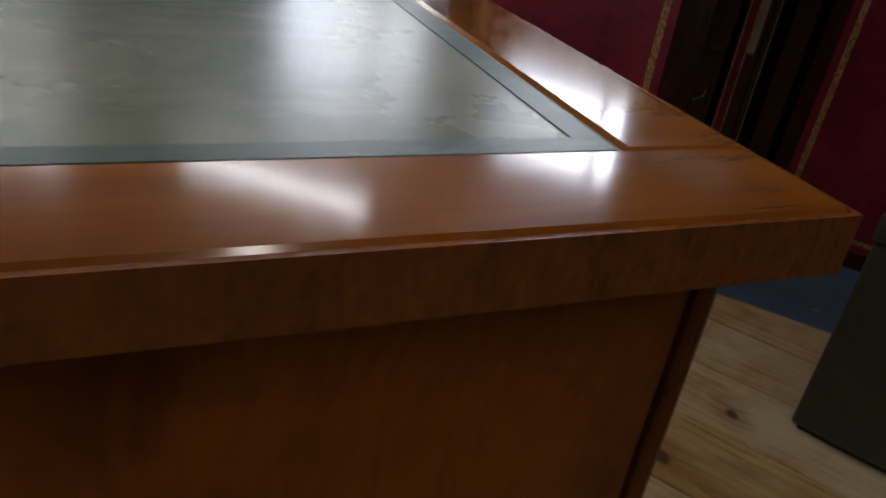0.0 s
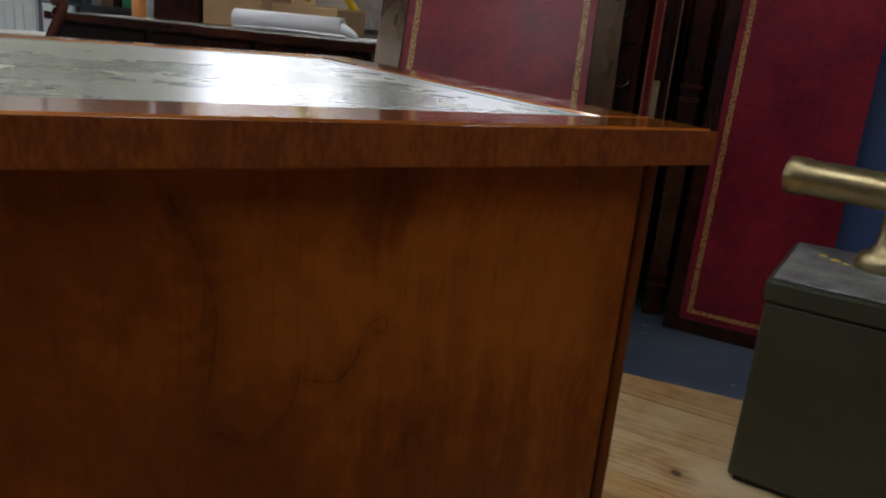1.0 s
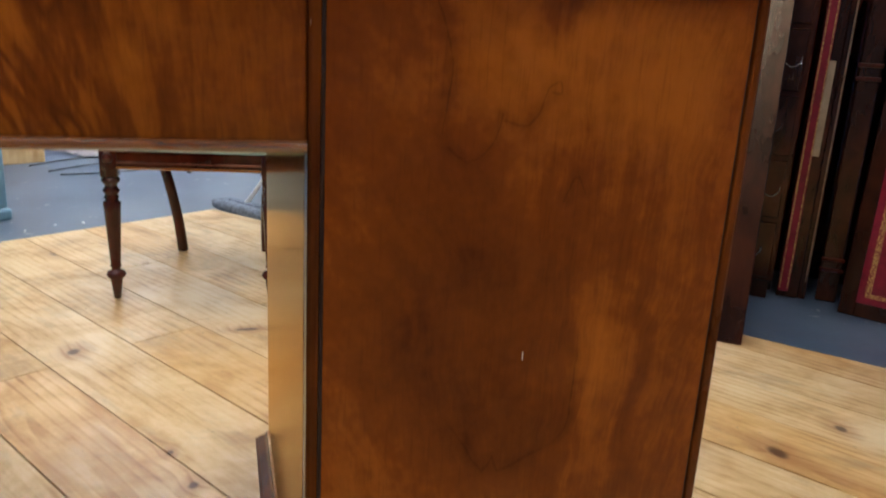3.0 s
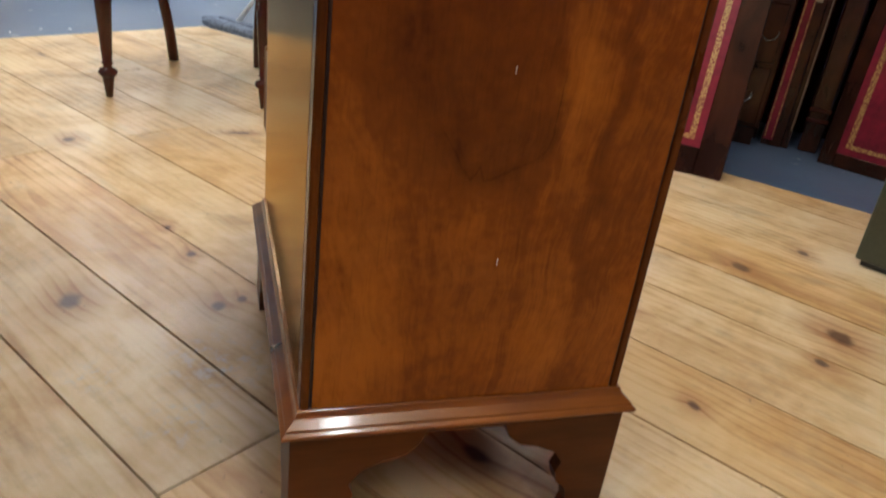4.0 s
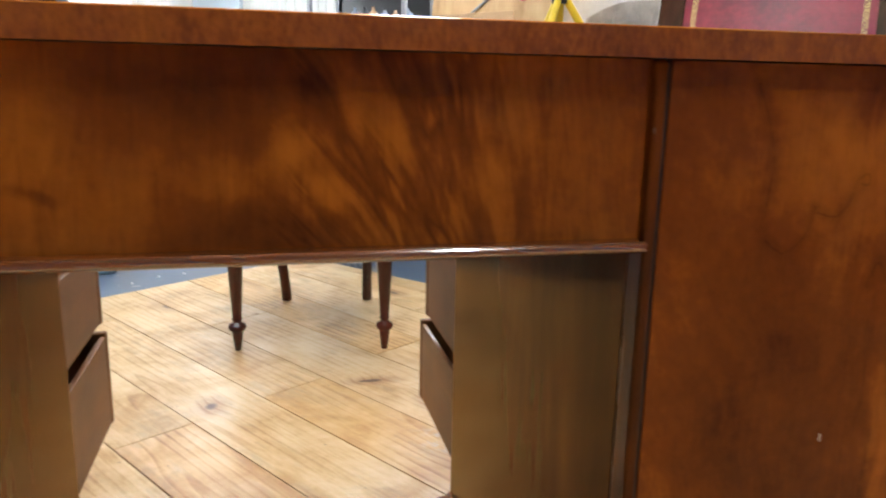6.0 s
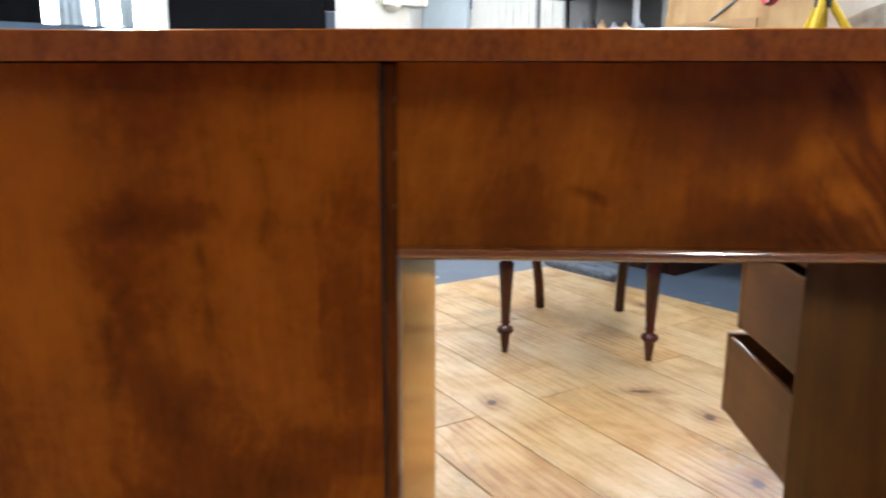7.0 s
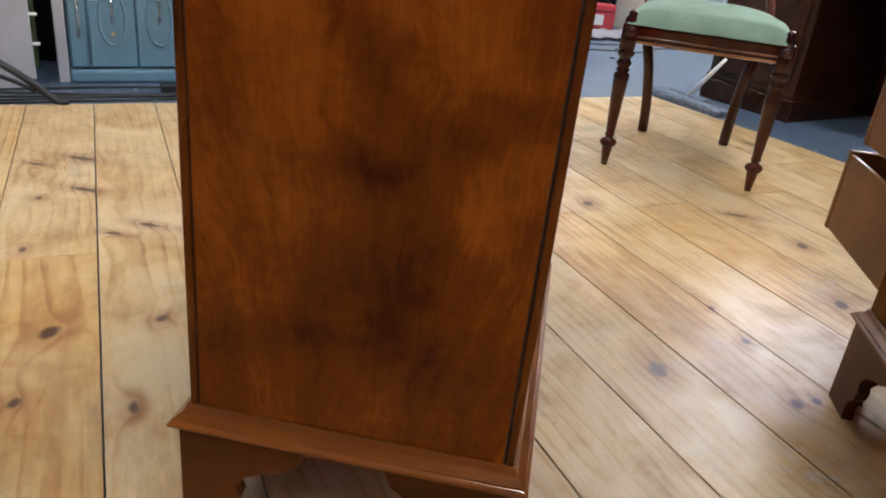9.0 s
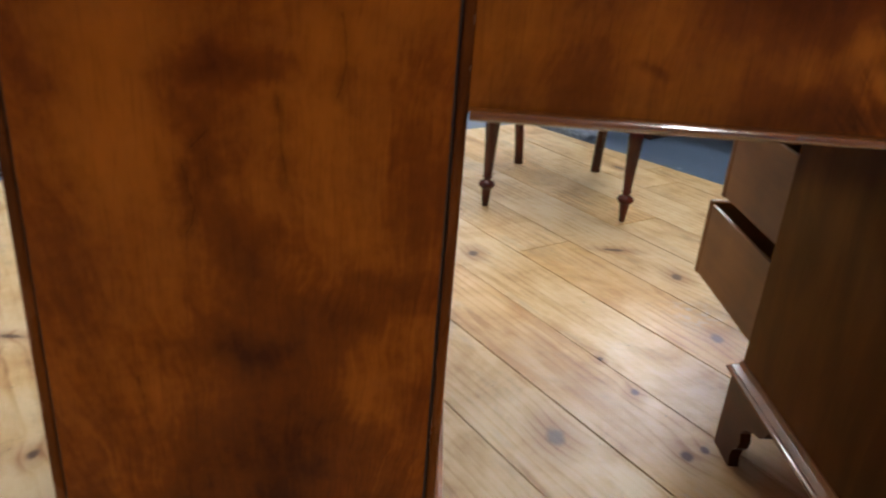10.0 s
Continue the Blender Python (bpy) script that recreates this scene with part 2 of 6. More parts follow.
def flecked(name, light, mid, dark, gloss=0.22, coat=0.3, stretch=(1, 1, 0.35)):
    """Cross-cut mahogany edging: dense short flecks with a few darker stretches."""
    m = Mat(name, gloss, 0.0, coat, 0.4)
    v = m.coords("Object", stretch)
    a = m.noise(v, 380, 4, 0.65)
    b = m.noise(v, 7, 3, 0.5, 0.3)
    c = m.noise(v, 70, 3, 0.6)
    f = m.math("ADD", m.math("MULTIPLY", a, 0.42), m.math("ADD", m.math("MULTIPLY", b, 0.30), m.math("MULTIPLY", c, 0.28)))
    m.color(m.ramp(f, [(0.30, dark), (0.47, mid), (0.62, light), (0.75, tuple(x * 1.15 for x in light))]))
    m.rough(b, gloss - 0.05, gloss + 0.1)
    m.bump(a, 0.05, 0.001)
    return m.m


PLANK_TURN = radians(33.3)
PD = Vector((-math.sin(PLANK_TURN), math.cos(PLANK_TURN), 0))
PN = Vector((math.cos(PLANK_TURN), math.sin(PLANK_TURN), 0))
# the larger knots in the pine: place and half-length
KNOTS = [(-0.033, 0.500, 0.024), (0.135, 0.648, 0.012), (1.191, 0.553, 0.024), (1.392, 0.609, 0.016), (1.205, 0.289, 0.030), (1.107, 0.223, 0.014), (0.817, 0.147, 0.013), (-0.828, 0.380, 0.013), (-0.959, 0.288, 0.020),
         (-0.894, 0.127, 0.012), (0.365, 0.873, 0.020), (0.178, 0.470, 0.016), (0.213, 0.489, 0.011), (0.366, 1.180, 0.020), (-0.145, 1.243, 0.020), (0.092, 0.759, 0.009), (-1.304, 0.742, 0.009)]
# spike knots, cut along their length, lying across the boards
SPIKES = [(-1.032, 0.703, 0.026), (-1.073, 0.640, 0.020), (-1.440, 0.919, 0.026), (-1.377, 0.999, 0.040), (-1.253, 0.822, 0.034), (0.240, 1.330, 0.030)]


def pine(name, tone=(1, 1, 1), heart=0.35, rings=1.0):
    """Flat-sawn pine boards: growth rings cut at a slant, knots that bend them, worn varnish."""
    m = Mat(name, 0.40, 0.0, 0.03)
    geo = m.n("NewGeometry").outputs["Position"]
    info = m.n("ObjectInfo").outputs["Random"]
    info2 = m.math("FRACT", m.math("MULTIPLY", info, 17.31))
    info3 = m.math("FRACT", m.math("MULTIPLY", info, 91.7))
    rot = m.coords("Object", (1, 1, 1), (0, 0, -PLANK_TURN))
    sp = m.n("SeparateXYZ")
    m.link(rot, sp.inputs[0])
    across, along = sp.outputs[0], sp.outputs[1]
    jump = m.n("CombineXYZ")
    m.link(m.math("MULTIPLY", info, 7.3), jump.inputs[0])
    m.link(m.math("MULTIPLY", info, 23.0), jump.inputs[1])
    m.link(m.math("MULTIPLY", info, 11.0), jump.inputs[2])
    v = m.vmath("ADD", rot, jump.outputs[0]).outputs[0]
    near = None
    for x, y, r, wide in [(*k, 0.72) for k in KNOTS] + [(*k, 3.2) for k in SPIKES]:
        r = r if wide < 1 else r / wide
        off = m.vmath("SUBTRACT", geo, (x, y, 0.0)).outputs[0]
        turn = m.n("Mapping")
        turn.inputs["Rotation"].default_value = (0, 0, -PLANK_TURN)
        turn.inputs["Scale"].default_value = (1 / (r * wide), 1 / r, 0)
        m.link(off, turn.inputs[0])
        d = m.vmath("LENGTH", turn.outputs[0], (0, 0, 0)).outputs["Value"]
        near = d if near is None else m.math("MINIMUM", near, d)
    # smaller knots, strewn
    vs = m.n("Mapping")
    vs.inputs["Scale"].default_value = (5.2, 2.6, 0.0)
    m.link(v, vs.inputs[0])
    vor = m.n("TexVoronoi")
    vor.voronoi_dimensions = "2D"
    vor.inputs["Scale"].default_value = 1.0
    m.link(vs.outputs[0], vor.inputs["Vector"])
    sc = m.n("SeparateColor")
    m.link(vor.outputs["Color"], sc.inputs[0])
    size = m.math("ADD", 0.026, m.math("MULTIPLY", sc.outputs[0], 0.050))
    small = m.math("ADD", m.math("DIVIDE", vor.outputs["Distance"], size), m.math("MULTIPLY", m.math("GREATER_THAN", sc.outputs[1], 0.13), 60.0))
    near = m.math("MINIMUM", near, small)
    near = m.math("ADD", near, m.math("MULTIPLY", m.math("SUBTRACT", m.noise(v, 38, 3), 0.5), 0.9))
    push = m.math("POWER", 2.718, m.math("MULTIPLY", m.math("MULTIPLY", near, near), -0.10))
    # growth rings
    st = m.n("Mapping")
    st.inputs["Scale"].default_value = (1, 0.16, 1)
    m.link(v, st.inputs[0])
    w1 = m.math("SUBTRACT", m.noise(st.outputs[0], 9, 3, 0.5), 0.5)
    w2 = m.math("SUBTRACT", m.noise(st.outputs[0], 5.0, 2, 0.5), 0.5)
    xx = m.math("ADD", m.math("ADD", across, m.math("MULTIPLY", m.math("SUBTRACT", info2, 0.5), 0.20)), m.math("MULTIPLY", w1, 0.020))
    tilt = m.math("MULTIPLY", m.math("SUBTRACT", info3, 0.5), 0.10)
    yy = m.math("ADD", m.math("ADD", 0.02, m.math("MULTIPLY", along, tilt)), m.math("MULTIPLY", w2, 0.22))
    rr = m.math("SQRT", m.math("ADD", m.math("MULTIPLY", xx, xx), m.math("MULTIPLY", yy, yy)))
    rr = m.math("ADD", rr, m.math("MULTIPLY", push, 0.014))
    phase = m.math("FRACT", m.math("MULTIPLY", m.math("ADD", rr, m.math("MULTIPLY", m.noise(st.outputs[0], 22, 3), 0.007)), 46.0))
    ringc = m.ramp(phase, [(0.0, (0, 0, 0)), (0.55, (0.10, 0.10, 0.10)), (0.80, (1, 1, 1)), (0.86, (0.9, 0.9, 0.9)), (0.93, (0, 0, 0))])
    fine = m.noise(st.outputs[0], 120, 4, 0.7)
    mid_g = m.noise(st.outputs[0], 26, 4, 0.6, 0.4)
    blot = m.noise(v, 6, 4, 0.6, 0.5)
    gate = m.ramp(m.noise(v, 4.0, 2), [(0.36, (0.12, 0.12, 0.12)), (0.64, (1, 1, 1))])
    f = m.math("MULTIPLY", m.math("MULTIPLY", ringc, gate), 0.12 * rings)
    f = m.math("ADD", f, m.math("MULTIPLY", mid_g, 0.20))
    f = m.math("ADD", f, m.math("ADD", 0.042, m.math("MULTIPLY", fine, 0.14)))
    f = m.math("ADD", f, m.math("MULTIPLY", blot, 0.42))
    col = m.ramp(f, [(0.36, (0.74, 0.560, 0.345)), (0.435, (0.66, 0.455, 0.235)), (0.515, (0.51, 0.302, 0.125)), (0.61, (0.30, 0.138, 0.048))])
    vary = m.ramp(info, [(0.0, (1.04, 1.03, 1.02)), (0.25, (0.92, 0.88, 0.84)), (0.5, (1.06, 1.05, 1.04)), (0.75, (0.95, 0.92, 0.90)), (1.0, (1.02, 1.0, 0.98))])
    col = m.mix(1.0, m.mix(1.0, col, vary, "MULTIPLY"), tone, "MULTIPLY")
    # reddish heart streaks along the board
    hs = m.n("Mapping")
    hs.inputs["Scale"].default_value = (1, 0.10, 1)
    m.link(v, hs.inputs[0])
    red = m.ramp(m.noise(hs.outputs[0], 13, 3, 0.55, 0.4), [(0.56, (0, 0, 0)), (0.70, (1, 1, 1))])
    col = m.mix(m.math("MULTIPLY", red, heart), col, (0.36, 0.150, 0.045))
    # grey scuffs of wear
    wear = m.ramp(m.noise(geo, 2.3, 6, 0.65), [(0.52, (0, 0, 0)), (0.70, (1, 1, 1))])
    col = m.mix(m.math("MULTIPLY", wear, 0.26), col, (0.54, 0.45, 0.34))
    scuff = None
    for x, y, r in ((0.175, 0.32, 0.10), (0.13, 0.20, 0.07), (0.36, 0.98, 0.10), (-0.35, 0.15, 0.12), (0.02, 0.30, 0.05)):
        d = m.math("DIVIDE", m.vmath("DISTANCE", geo, (x, y, 0.0)).outputs["Value"], r)
        scuff = d if scuff is None else m.math("MINIMUM", scuff, d)
    sm = m.n("MapRange")
    sm.inputs["From Min"].default_value, sm.inputs["From Max"].default_value = 1.0, 0.2
    m.link(scuff, sm.inputs[0])
    fleck = m.ramp(m.noise(geo, 42, 5, 0.7), [(0.50, (0, 0, 0)), (0.62, (1, 1, 1))])
    col = m.mix(m.math("MULTIPLY", m.math("MULTIPLY", sm.outputs[0], fleck), 0.7), col, (0.54, 0.48, 0.40))
    grime = m.ramp(m.math("ADD", m.math("MULTIPLY", m.noise(geo, 3.4, 6, 0.72, 0.8), 0.6), m.math("MULTIPLY", m.noise(st.outputs[0], 34, 4, 0.65), 0.4)), [(0.52, (0, 0, 0)), (0.66, (1, 1, 1))])
    col = m.mix(m.math("MULTIPLY", grime, 0.50), col, (0.24, 0.155, 0.085))
    # knots: red-brown halo, swirl rings, dark heart
    ring = m.n("MapRange")
    ring.interpolation_type = "SMOOTHSTEP"
    ring.inputs["From Min"].default_value, ring.inputs["From Max"].default_value = 4.2, 0.9
    m.link(near, ring.inputs[0])
    col = m.mix(m.math("MULTIPLY", ring.outputs[0], m.math("ADD", 0.42, m.math("MULTIPLY", ringc, 0.40))), col, (0.30, 0.110, 0.032))
    core = m.n("MapRange")
    core.interpolation_type = "SMOOTHSTEP"
    core.inputs["From Min"].default_value, core.inputs["From Max"].default_value = 1.25, 0.45
    m.link(near, core.inputs[0])
    col = m.mix(m.math("MULTIPLY", core.outputs[0], 0.9), col, (0.070, 0.024, 0.012))
    # dark specks and dents
    dent = m.ramp(m.noise(geo, 65, 2, 0.5), [(0.735, (0, 0, 0)), (0.76, (1, 1, 1))])
    col = m.mix(m.math("MULTIPLY", dent, 0.55), col, (0.10, 0.06, 0.035))
    m.color(col)
    m.rough(blot, 0.26, 0.50)
    m.bump(m.math("ADD", m.math("ADD", fine, m.math("MULTIPLY", ringc, -0.5)), m.math("MULTIPLY", blot, 1.5)), 0.10, 0.001)
    return m.m


def leather(name, lo, hi, rough=0.33, scale=1.0, spec=0.5, wear=0.0):
    m = Mat(name, rough, spec=spec)
    v = m.coords("Position")
    vor = m.n("TexVoronoi")
    vor.feature = "DISTANCE_TO_EDGE"
    vor.inputs["Scale"].default_value = 420 * scale
    m.link(v, vor.inputs["Vector"])
    a = m.noise(v, 6, 6, 0.65)
    b = m.noise(v, 60, 4, 0.6)
    col = m.ramp(m.math("ADD", m.math("MULTIPLY", a, 0.7), m.math("MULTIPLY", b, 0.3)), [(0.34, lo), (0.66, hi)])
    if wear:
        # rubbed and crazed patches
        ws = m.n("Mapping")
        ws.inputs["Scale"].default_value = (0.6, 2.2, 1)
        m.link(v, ws.inputs[0])
        rub = m.ramp(m.noise(ws.outputs[0], 16, 6, 0.7, 0.6), [(0.52, (0, 0, 0)), (0.68, (1, 1, 1))])
        col = m.mix(m.math("MULTIPLY", rub, wear), col, tuple(min(1.0, c * 2.0 + 0.06) for c in hi))
    m.color(col)
    m.rough(a, rough - 0.08, rough + 0.14)
    if wear:
        m.bump(m.noise(v, 22, 3, 0.5), 0.05, 0.002)
    else:
        m.bump(m.math("ADD", vor.outputs["Distance"], m.math("MULTIPLY", b, 0.4)), 0.03, 0.001)
    return m.m


def gilt(name):
    """Gold stamping broken up into small scrolls on red leather."""
    m = Mat(name, 0.38)
    v = m.coords("Position")
    vor = m.n("TexVoronoi")
    vor.inputs["Scale"].default_value = 210
    m.link(v, vor.inputs["Vector"])
    f = m.math("ADD", vor.outputs["Distance"], m.math("MULTIPLY", m.noise(v, 300, 2), 0.35))
    col = m.ramp(f, [(0.48, (0.55, 0.36, 0.10)), (0.66, (0.40, 0.20, 0.06)), (0.80, (0.24, 0.07, 0.03))])
    m.color(col)
    m.bump(f, 0.2, 0.001)
    return m.m


def blue_floor(name):
    m = Mat(name, 0.38)
    v = m.coords("Position")
    a = m.noise(v, 2.4, 6, 0.65)
    b = m.noise(v, 34, 4, 0.65)
    col = m.ramp(a, [(0.35, (0.066, 0.096, 0.152)), (0.62, (0.125, 0.165, 0.228))])
    speck = m.ramp(m.noise(v, 22, 2, 0.5), [(0.70, (0, 0, 0)), (0.74, (1, 1, 1))])
    col = m.mix(m.math("MULTIPLY", speck, 0.55), col, (0.46, 0.46, 0.44))
    m.color(col)
    m.rough(a, 0.25, 0.5)
    m.bump(b, 0.15, 0.002)
    return m.m


CLOUDS_A = [(0.418, 0.735, 0.020, 0.025, 0.15), (0.276, 0.72, 0.035, 0.04, 0.08), (0.347, 0.645, 0.05, 0.05, 0.07), (0.37, 0.535, 0.11, 0.08, 0.13), (0.39, 0.445, 0.06, 0.06, 0.11),
            (0.323, 0.505, 0.03, 0.05, 0.07), (0.462, 0.49, 0.018, 0.06, -0.11), (0.502, 0.39, 0.010, 0.20, 0.10), (0.45, 0.70, 0.10, 0.05, -0.09), (0.30, 0.29, 0.05, 0.16, -0.05)]
LINES_A = [[(0.322, 0.748), (0.332, 0.720), (0.339, 0.696), (0.337, 0.672), (0.335, 0.651)], [(0.340, 0.641), (0.354, 0.632), (0.366, 0.639), (0.374, 0.651), (0.377, 0.665)],
           [(0.379, 0.661), (0.398, 0.657), (0.407, 0.670), (0.411, 0.682), (0.420, 0.687), (0.421, 0.679), (0.414, 0.679)], [(0.429, 0.603), (0.433, 0.618), (0.438, 0.621), (0.443, 0.610)],
           [(0.353, 0.434), (0.366, 0.414), (0.380, 0.392), (0.388, 0.402), (0.393, 0.391), (0.413, 0.399), (0.435, 0.410), (0.448, 0.434), (0.451, 0.482)]]
CLOUDS_B = [(-0.412, 0.662, 0.055, 0.014, 0.10), (-0.394, 0.534, 0.035, 0.03, 0.09), (-0.388, 0.494, 0.02, 0.03, 0.07), (-0.385, 0.434, 0.06, 0.022, 0.12), (-0.381, 0.353, 0.035, 0.10, 0.13),
            (-0.33, 0.472, 0.04, 0.018, 0.07), (-0.285, 0.503, 0.04, 0.018, 0.07), (-0.311, 0.400, 0.022, 0.04, -0.10), (-0.49, 0.42, 0.035, 0.25, -0.07), (-0.34, 0.61, 0.07, 0.10, -0.10), (-0.36, 0.71, 0.14, 0.04, -0.08),
            (-0.49, 0.66, 0.05, 0.12, -0.11), (-0.41, 0.23, 0.16, 0.12, 0.14), (-0.40, 0.38, 0.10, 0.10, 0.06)]
LINES_B = [[(-0.448, 0.590), (-0.439, 0.556), (-0.448, 0.533)], [(-0.427, 0.615), (-0.440, 0.603)], [(-0.428, 0.596), (-0.427, 0.583)],
           [(-0.376, 0.641), (-0.371, 0.580)], [(-0.334, 0.701), (-0.331, 0.667), (-0.336, 0.644)], [(-0.495, 0.408), (-0.492, 0.372)]]
CLOUDS_F = [(0.005, 0.655, 0.05, 0.016, 0.12), (-0.03, 0.735, 0.06, 0.03, 0.12), (-0.03, 0.665, 0.03, 0.015, 0.07), (0.08, 0.745, 0.10, 0.02, 0.06), (0.02, 0.705, 0.010, 0.02, -0.13), (0.035, 0.672, 0.016, 0.012, -0.13), (-0.02, 0.690, 0.014, 0.018, -0.08), (-0.127, 0.684, 0.016, 0.005, 0.10), (-0.20, 0.70, 0.03, 0.05, -0.06)]
M_VEN = {"a": figured("mahogany_a", 0.405, 0.40, (0.41, 0.114, 0.012), (0.215, 0.050, 0.007), (0.075, 0.014, 0.004), seed=0.3, crisp=0.6, spec=0.27, clouds=CLOUDS_A, lines=LINES_A),
         "b": figured("mahogany_b", -0.385, 0.45, (0.37, 0.098, 0.009), (0.195, 0.042, 0.005), (0.060, 0.0095, 0.003), seed=3.7, spread=0.8, crisp=0.62, spec=0.24, clouds=CLOUDS_B, lines=LINES_B)}
M_APRON = figured("mahogany_flame", 0.01, 0.70, (0.42, 0.120, 0.011), (0.225, 0.055, 0.007), (0.070, 0.014, 0.004), seed=8.2, grain=0.9, wander=0.6, spread=-0.62, lean=-1.5, crisp=0.6, clouds=CLOUDS_F, plume=(0.18, 0.48, 0.095, 0.105))
M_STILE = veneer("mahogany_stile", light=(0.18, 0.046, 0.007), mid=(0.11, 0.027, 0.005), dark=(0.04, 0.010, 0.004), seed=1.1, coat=0.0, spec=0.22)
M_EDGE = flecked("mahogany_edge", (0.38, 0.108, 0.012), (0.23, 0.058, 0.008), (0.09, 0.021, 0.005), coat=0.06)
M_BAND = veneer("crossbanding", "x", light=(0.64, 0.205, 0.020), mid=(0.50, 0.145, 0.013), dark=(0.27, 0.07, 0.009), seed=2.0, figure=0.5, gloss=0.12, coat=1.0, coat_rough=0.10)
# darker copy of the front wood: kneehole shade put into the side panels' colour
M_SIDE_SHADED = veneer("mahogany_side_shaded", light=(0.105, 0.025, 0.005), mid=(0.068, 0.015, 0.003), dark=(0.04, 0.009, 0.002), seed=6.1, figure=0.4, gloss=0.15, coat=0.0, spec=0.38, amber=True)
M_MOULD = veneer("mahogany_moulding", "x", light=(0.34, 0.094, 0.008), mid=(0.21, 0.052, 0.005), dark=(0.10, 0.023, 0.004), seed=4.0, figure=0.4, gloss=0.28, coat=0.7, coat_ior=1.5, coat_rough=0.10)
M_BEAD = veneer("mahogany_bead", "x", light=(0.25, 0.07, 0.012), mid=(0.18, 0.046, 0.008), dark=(0.085, 0.021, 0.005), seed=4.2, figure=0.4, gloss=0.15, coat=1.0, coat_ior=2.3, coat_rough=0.12)
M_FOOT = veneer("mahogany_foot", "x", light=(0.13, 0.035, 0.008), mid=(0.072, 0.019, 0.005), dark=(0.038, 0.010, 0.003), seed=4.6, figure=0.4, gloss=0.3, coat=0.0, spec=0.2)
M_DARK = veneer("dark_mahogany", light=(0.050, 0.013, 0.006), mid=(0.027, 0.008, 0.005), dark=(0.012, 0.004, 0.003), seed=9.0, gloss=0.2)
M_DARKX = veneer("dark_mahogany_flat", "x", light=(0.070, 0.019, 0.008), mid=(0.040, 0.011, 0.006), dark=(0.018, 0.006, 0.004), seed=9.5, gloss=0.2)
M_CHAIR = veneer("rosewood", light=(0.085, 0.012, 0.005), mid=(0.034, 0.005, 0.0025), dark=(0.012, 0.002, 0.002), seed=12.0, figure=0.4, gloss=0.3, coat=0.95, spec=0.05, coat_rough=0.02, coat_ior=1.5)
# lighter copy of the chair's rosewood, with gloss highlights put into the colour
M_CREST = veneer("polished_rosewood_highlit", light=(0.17, 0.055, 0.034), mid=(0.09, 0.028, 0.017), dark=(0.04, 0.011, 0.006), seed=12.5, figure=0.4, gloss=0.18, coat=0.7, coat_rough=0.06)
M_DRAWER = veneer("drawer_oak", "y", light=(0.23, 0.092, 0.026), mid=(0.155, 0.058, 0.016), dark=(0.095, 0.034, 0.010), seed=14.0, figure=0.3, gloss=0.46, coat=0.0)
M_LINE = plain("ebony_line", (0.032, 0.012, 0.007), 0.65, vary=0.3)
M_PINE = pine("pale_pine", (1, 1, 0.98), 0.26, 0.7)
M_PINEH = pine("honey_pine", (0.96, 0.86, 0.68), 0.45, 1.0)
M_PINER = pine("rosy_heart_pine", (0.99, 0.92, 0.82), 0.5, 0.9)
M_RAWPINE = veneer("raw_pine", "z", light=(0.66, 0.48, 0.26), mid=(0.58, 0.40, 0.20), dark=(0.42, 0.26, 0.11), seed=15.0, figure=0.5, gloss=0.55, coat=0.0)
M_PLY = veneer("plywood", "z", light=(0.58, 0.40, 0.21), mid=(0.52, 0.34, 0.17), dark=(0.42, 0.26, 0.12), seed=16.0, figure=0.5, gloss=0.5, coat=0.0)
M_GREENL = leather("green_leather", (0.20, 0.20, 0.115), (0.40, 0.385, 0.25), 0.25, spec=1.0, wear=0.25)
M_GREENB = leather("green_leather_border", (0.10, 0.135, 0.115), (0.21, 0.26, 0.22), 0.28, wear=0.6)
M_REDL = leather("red_leather", (0.105, 0.006, 0.013), (0.30, 0.016, 0.034), 0.30, spec=0.3)
M_GOLDB = gilt("gold_scroll_band")
M_BLUEF = blue_floor("blue_floor_paint")
M_GREENV = plain("green_velvet", (0.185, 0.262, 0.195), 0.95, vary=0.2, scale=14, bump=0.3)
M_OLIVE = plain("olive_paint", (0.046, 0.049, 0.028), 0.42, vary=0.3, scale=9, bump=0.12)
M_LID = plain("worn_grey_paint", (0.22, 0.225, 0.215), 0.5, vary=0.75, scale=16, bump=0.5)
M_YELLOW = plain("yellow_paint", (0.80, 0.56, 0.03), 0.4, vary=0.1)
M_BRASS = plain("old_brass", (0.52, 0.42, 0.22), 0.34, 0.9, vary=0.3, scale=18)
M_STEEL = plain("bright_steel", (0.62, 0.62, 0.60), 0.22, 0.95, vary=0.1)
M_TEAL = plain("teal_paint", (0.165, 0.30, 0.385), 0.36, vary=0.12, scale=6)
M_TEALD = plain("dull_blue_paint", (0.12, 0.20, 0.30), 0.55, vary=0.15, scale=5)
M_GREYW = plain("grey_white_paint", (0.52, 0.50, 0.54), 0.5, vary=0.12)
M_WHITE = plain("white_paint", (0.78, 0.77, 0.74), 0.5, vary=0.06)
M_PAPER = plain("white_paper", (0.83, 0.83, 0.85), 0.6, vary=0.04)
M_WALL = plain("white_wall", (0.80, 0.785, 0.75), 0.7, vary=0.10, scale=2.5, bump=0.15)
M_BLUEW = plain("blue_wall", (0.085, 0.14, 0.30), 0.55, vary=0.15, scale=3)
M_PALEB = plain("pale_blue_paint", (0.58, 0.68, 0.74), 0.5, vary=0.05)
M_IVORY = plain("ivory_paint", (0.72, 0.69, 0.60), 0.45, vary=0.05)
M_SHUT = plain("shutter_paint", (0.60, 0.61, 0.57), 0.5, vary=0.06)
M_GREYP = plain("grey_steel_paint", (0.30, 0.31, 0.32), 0.45, vary=0.15)
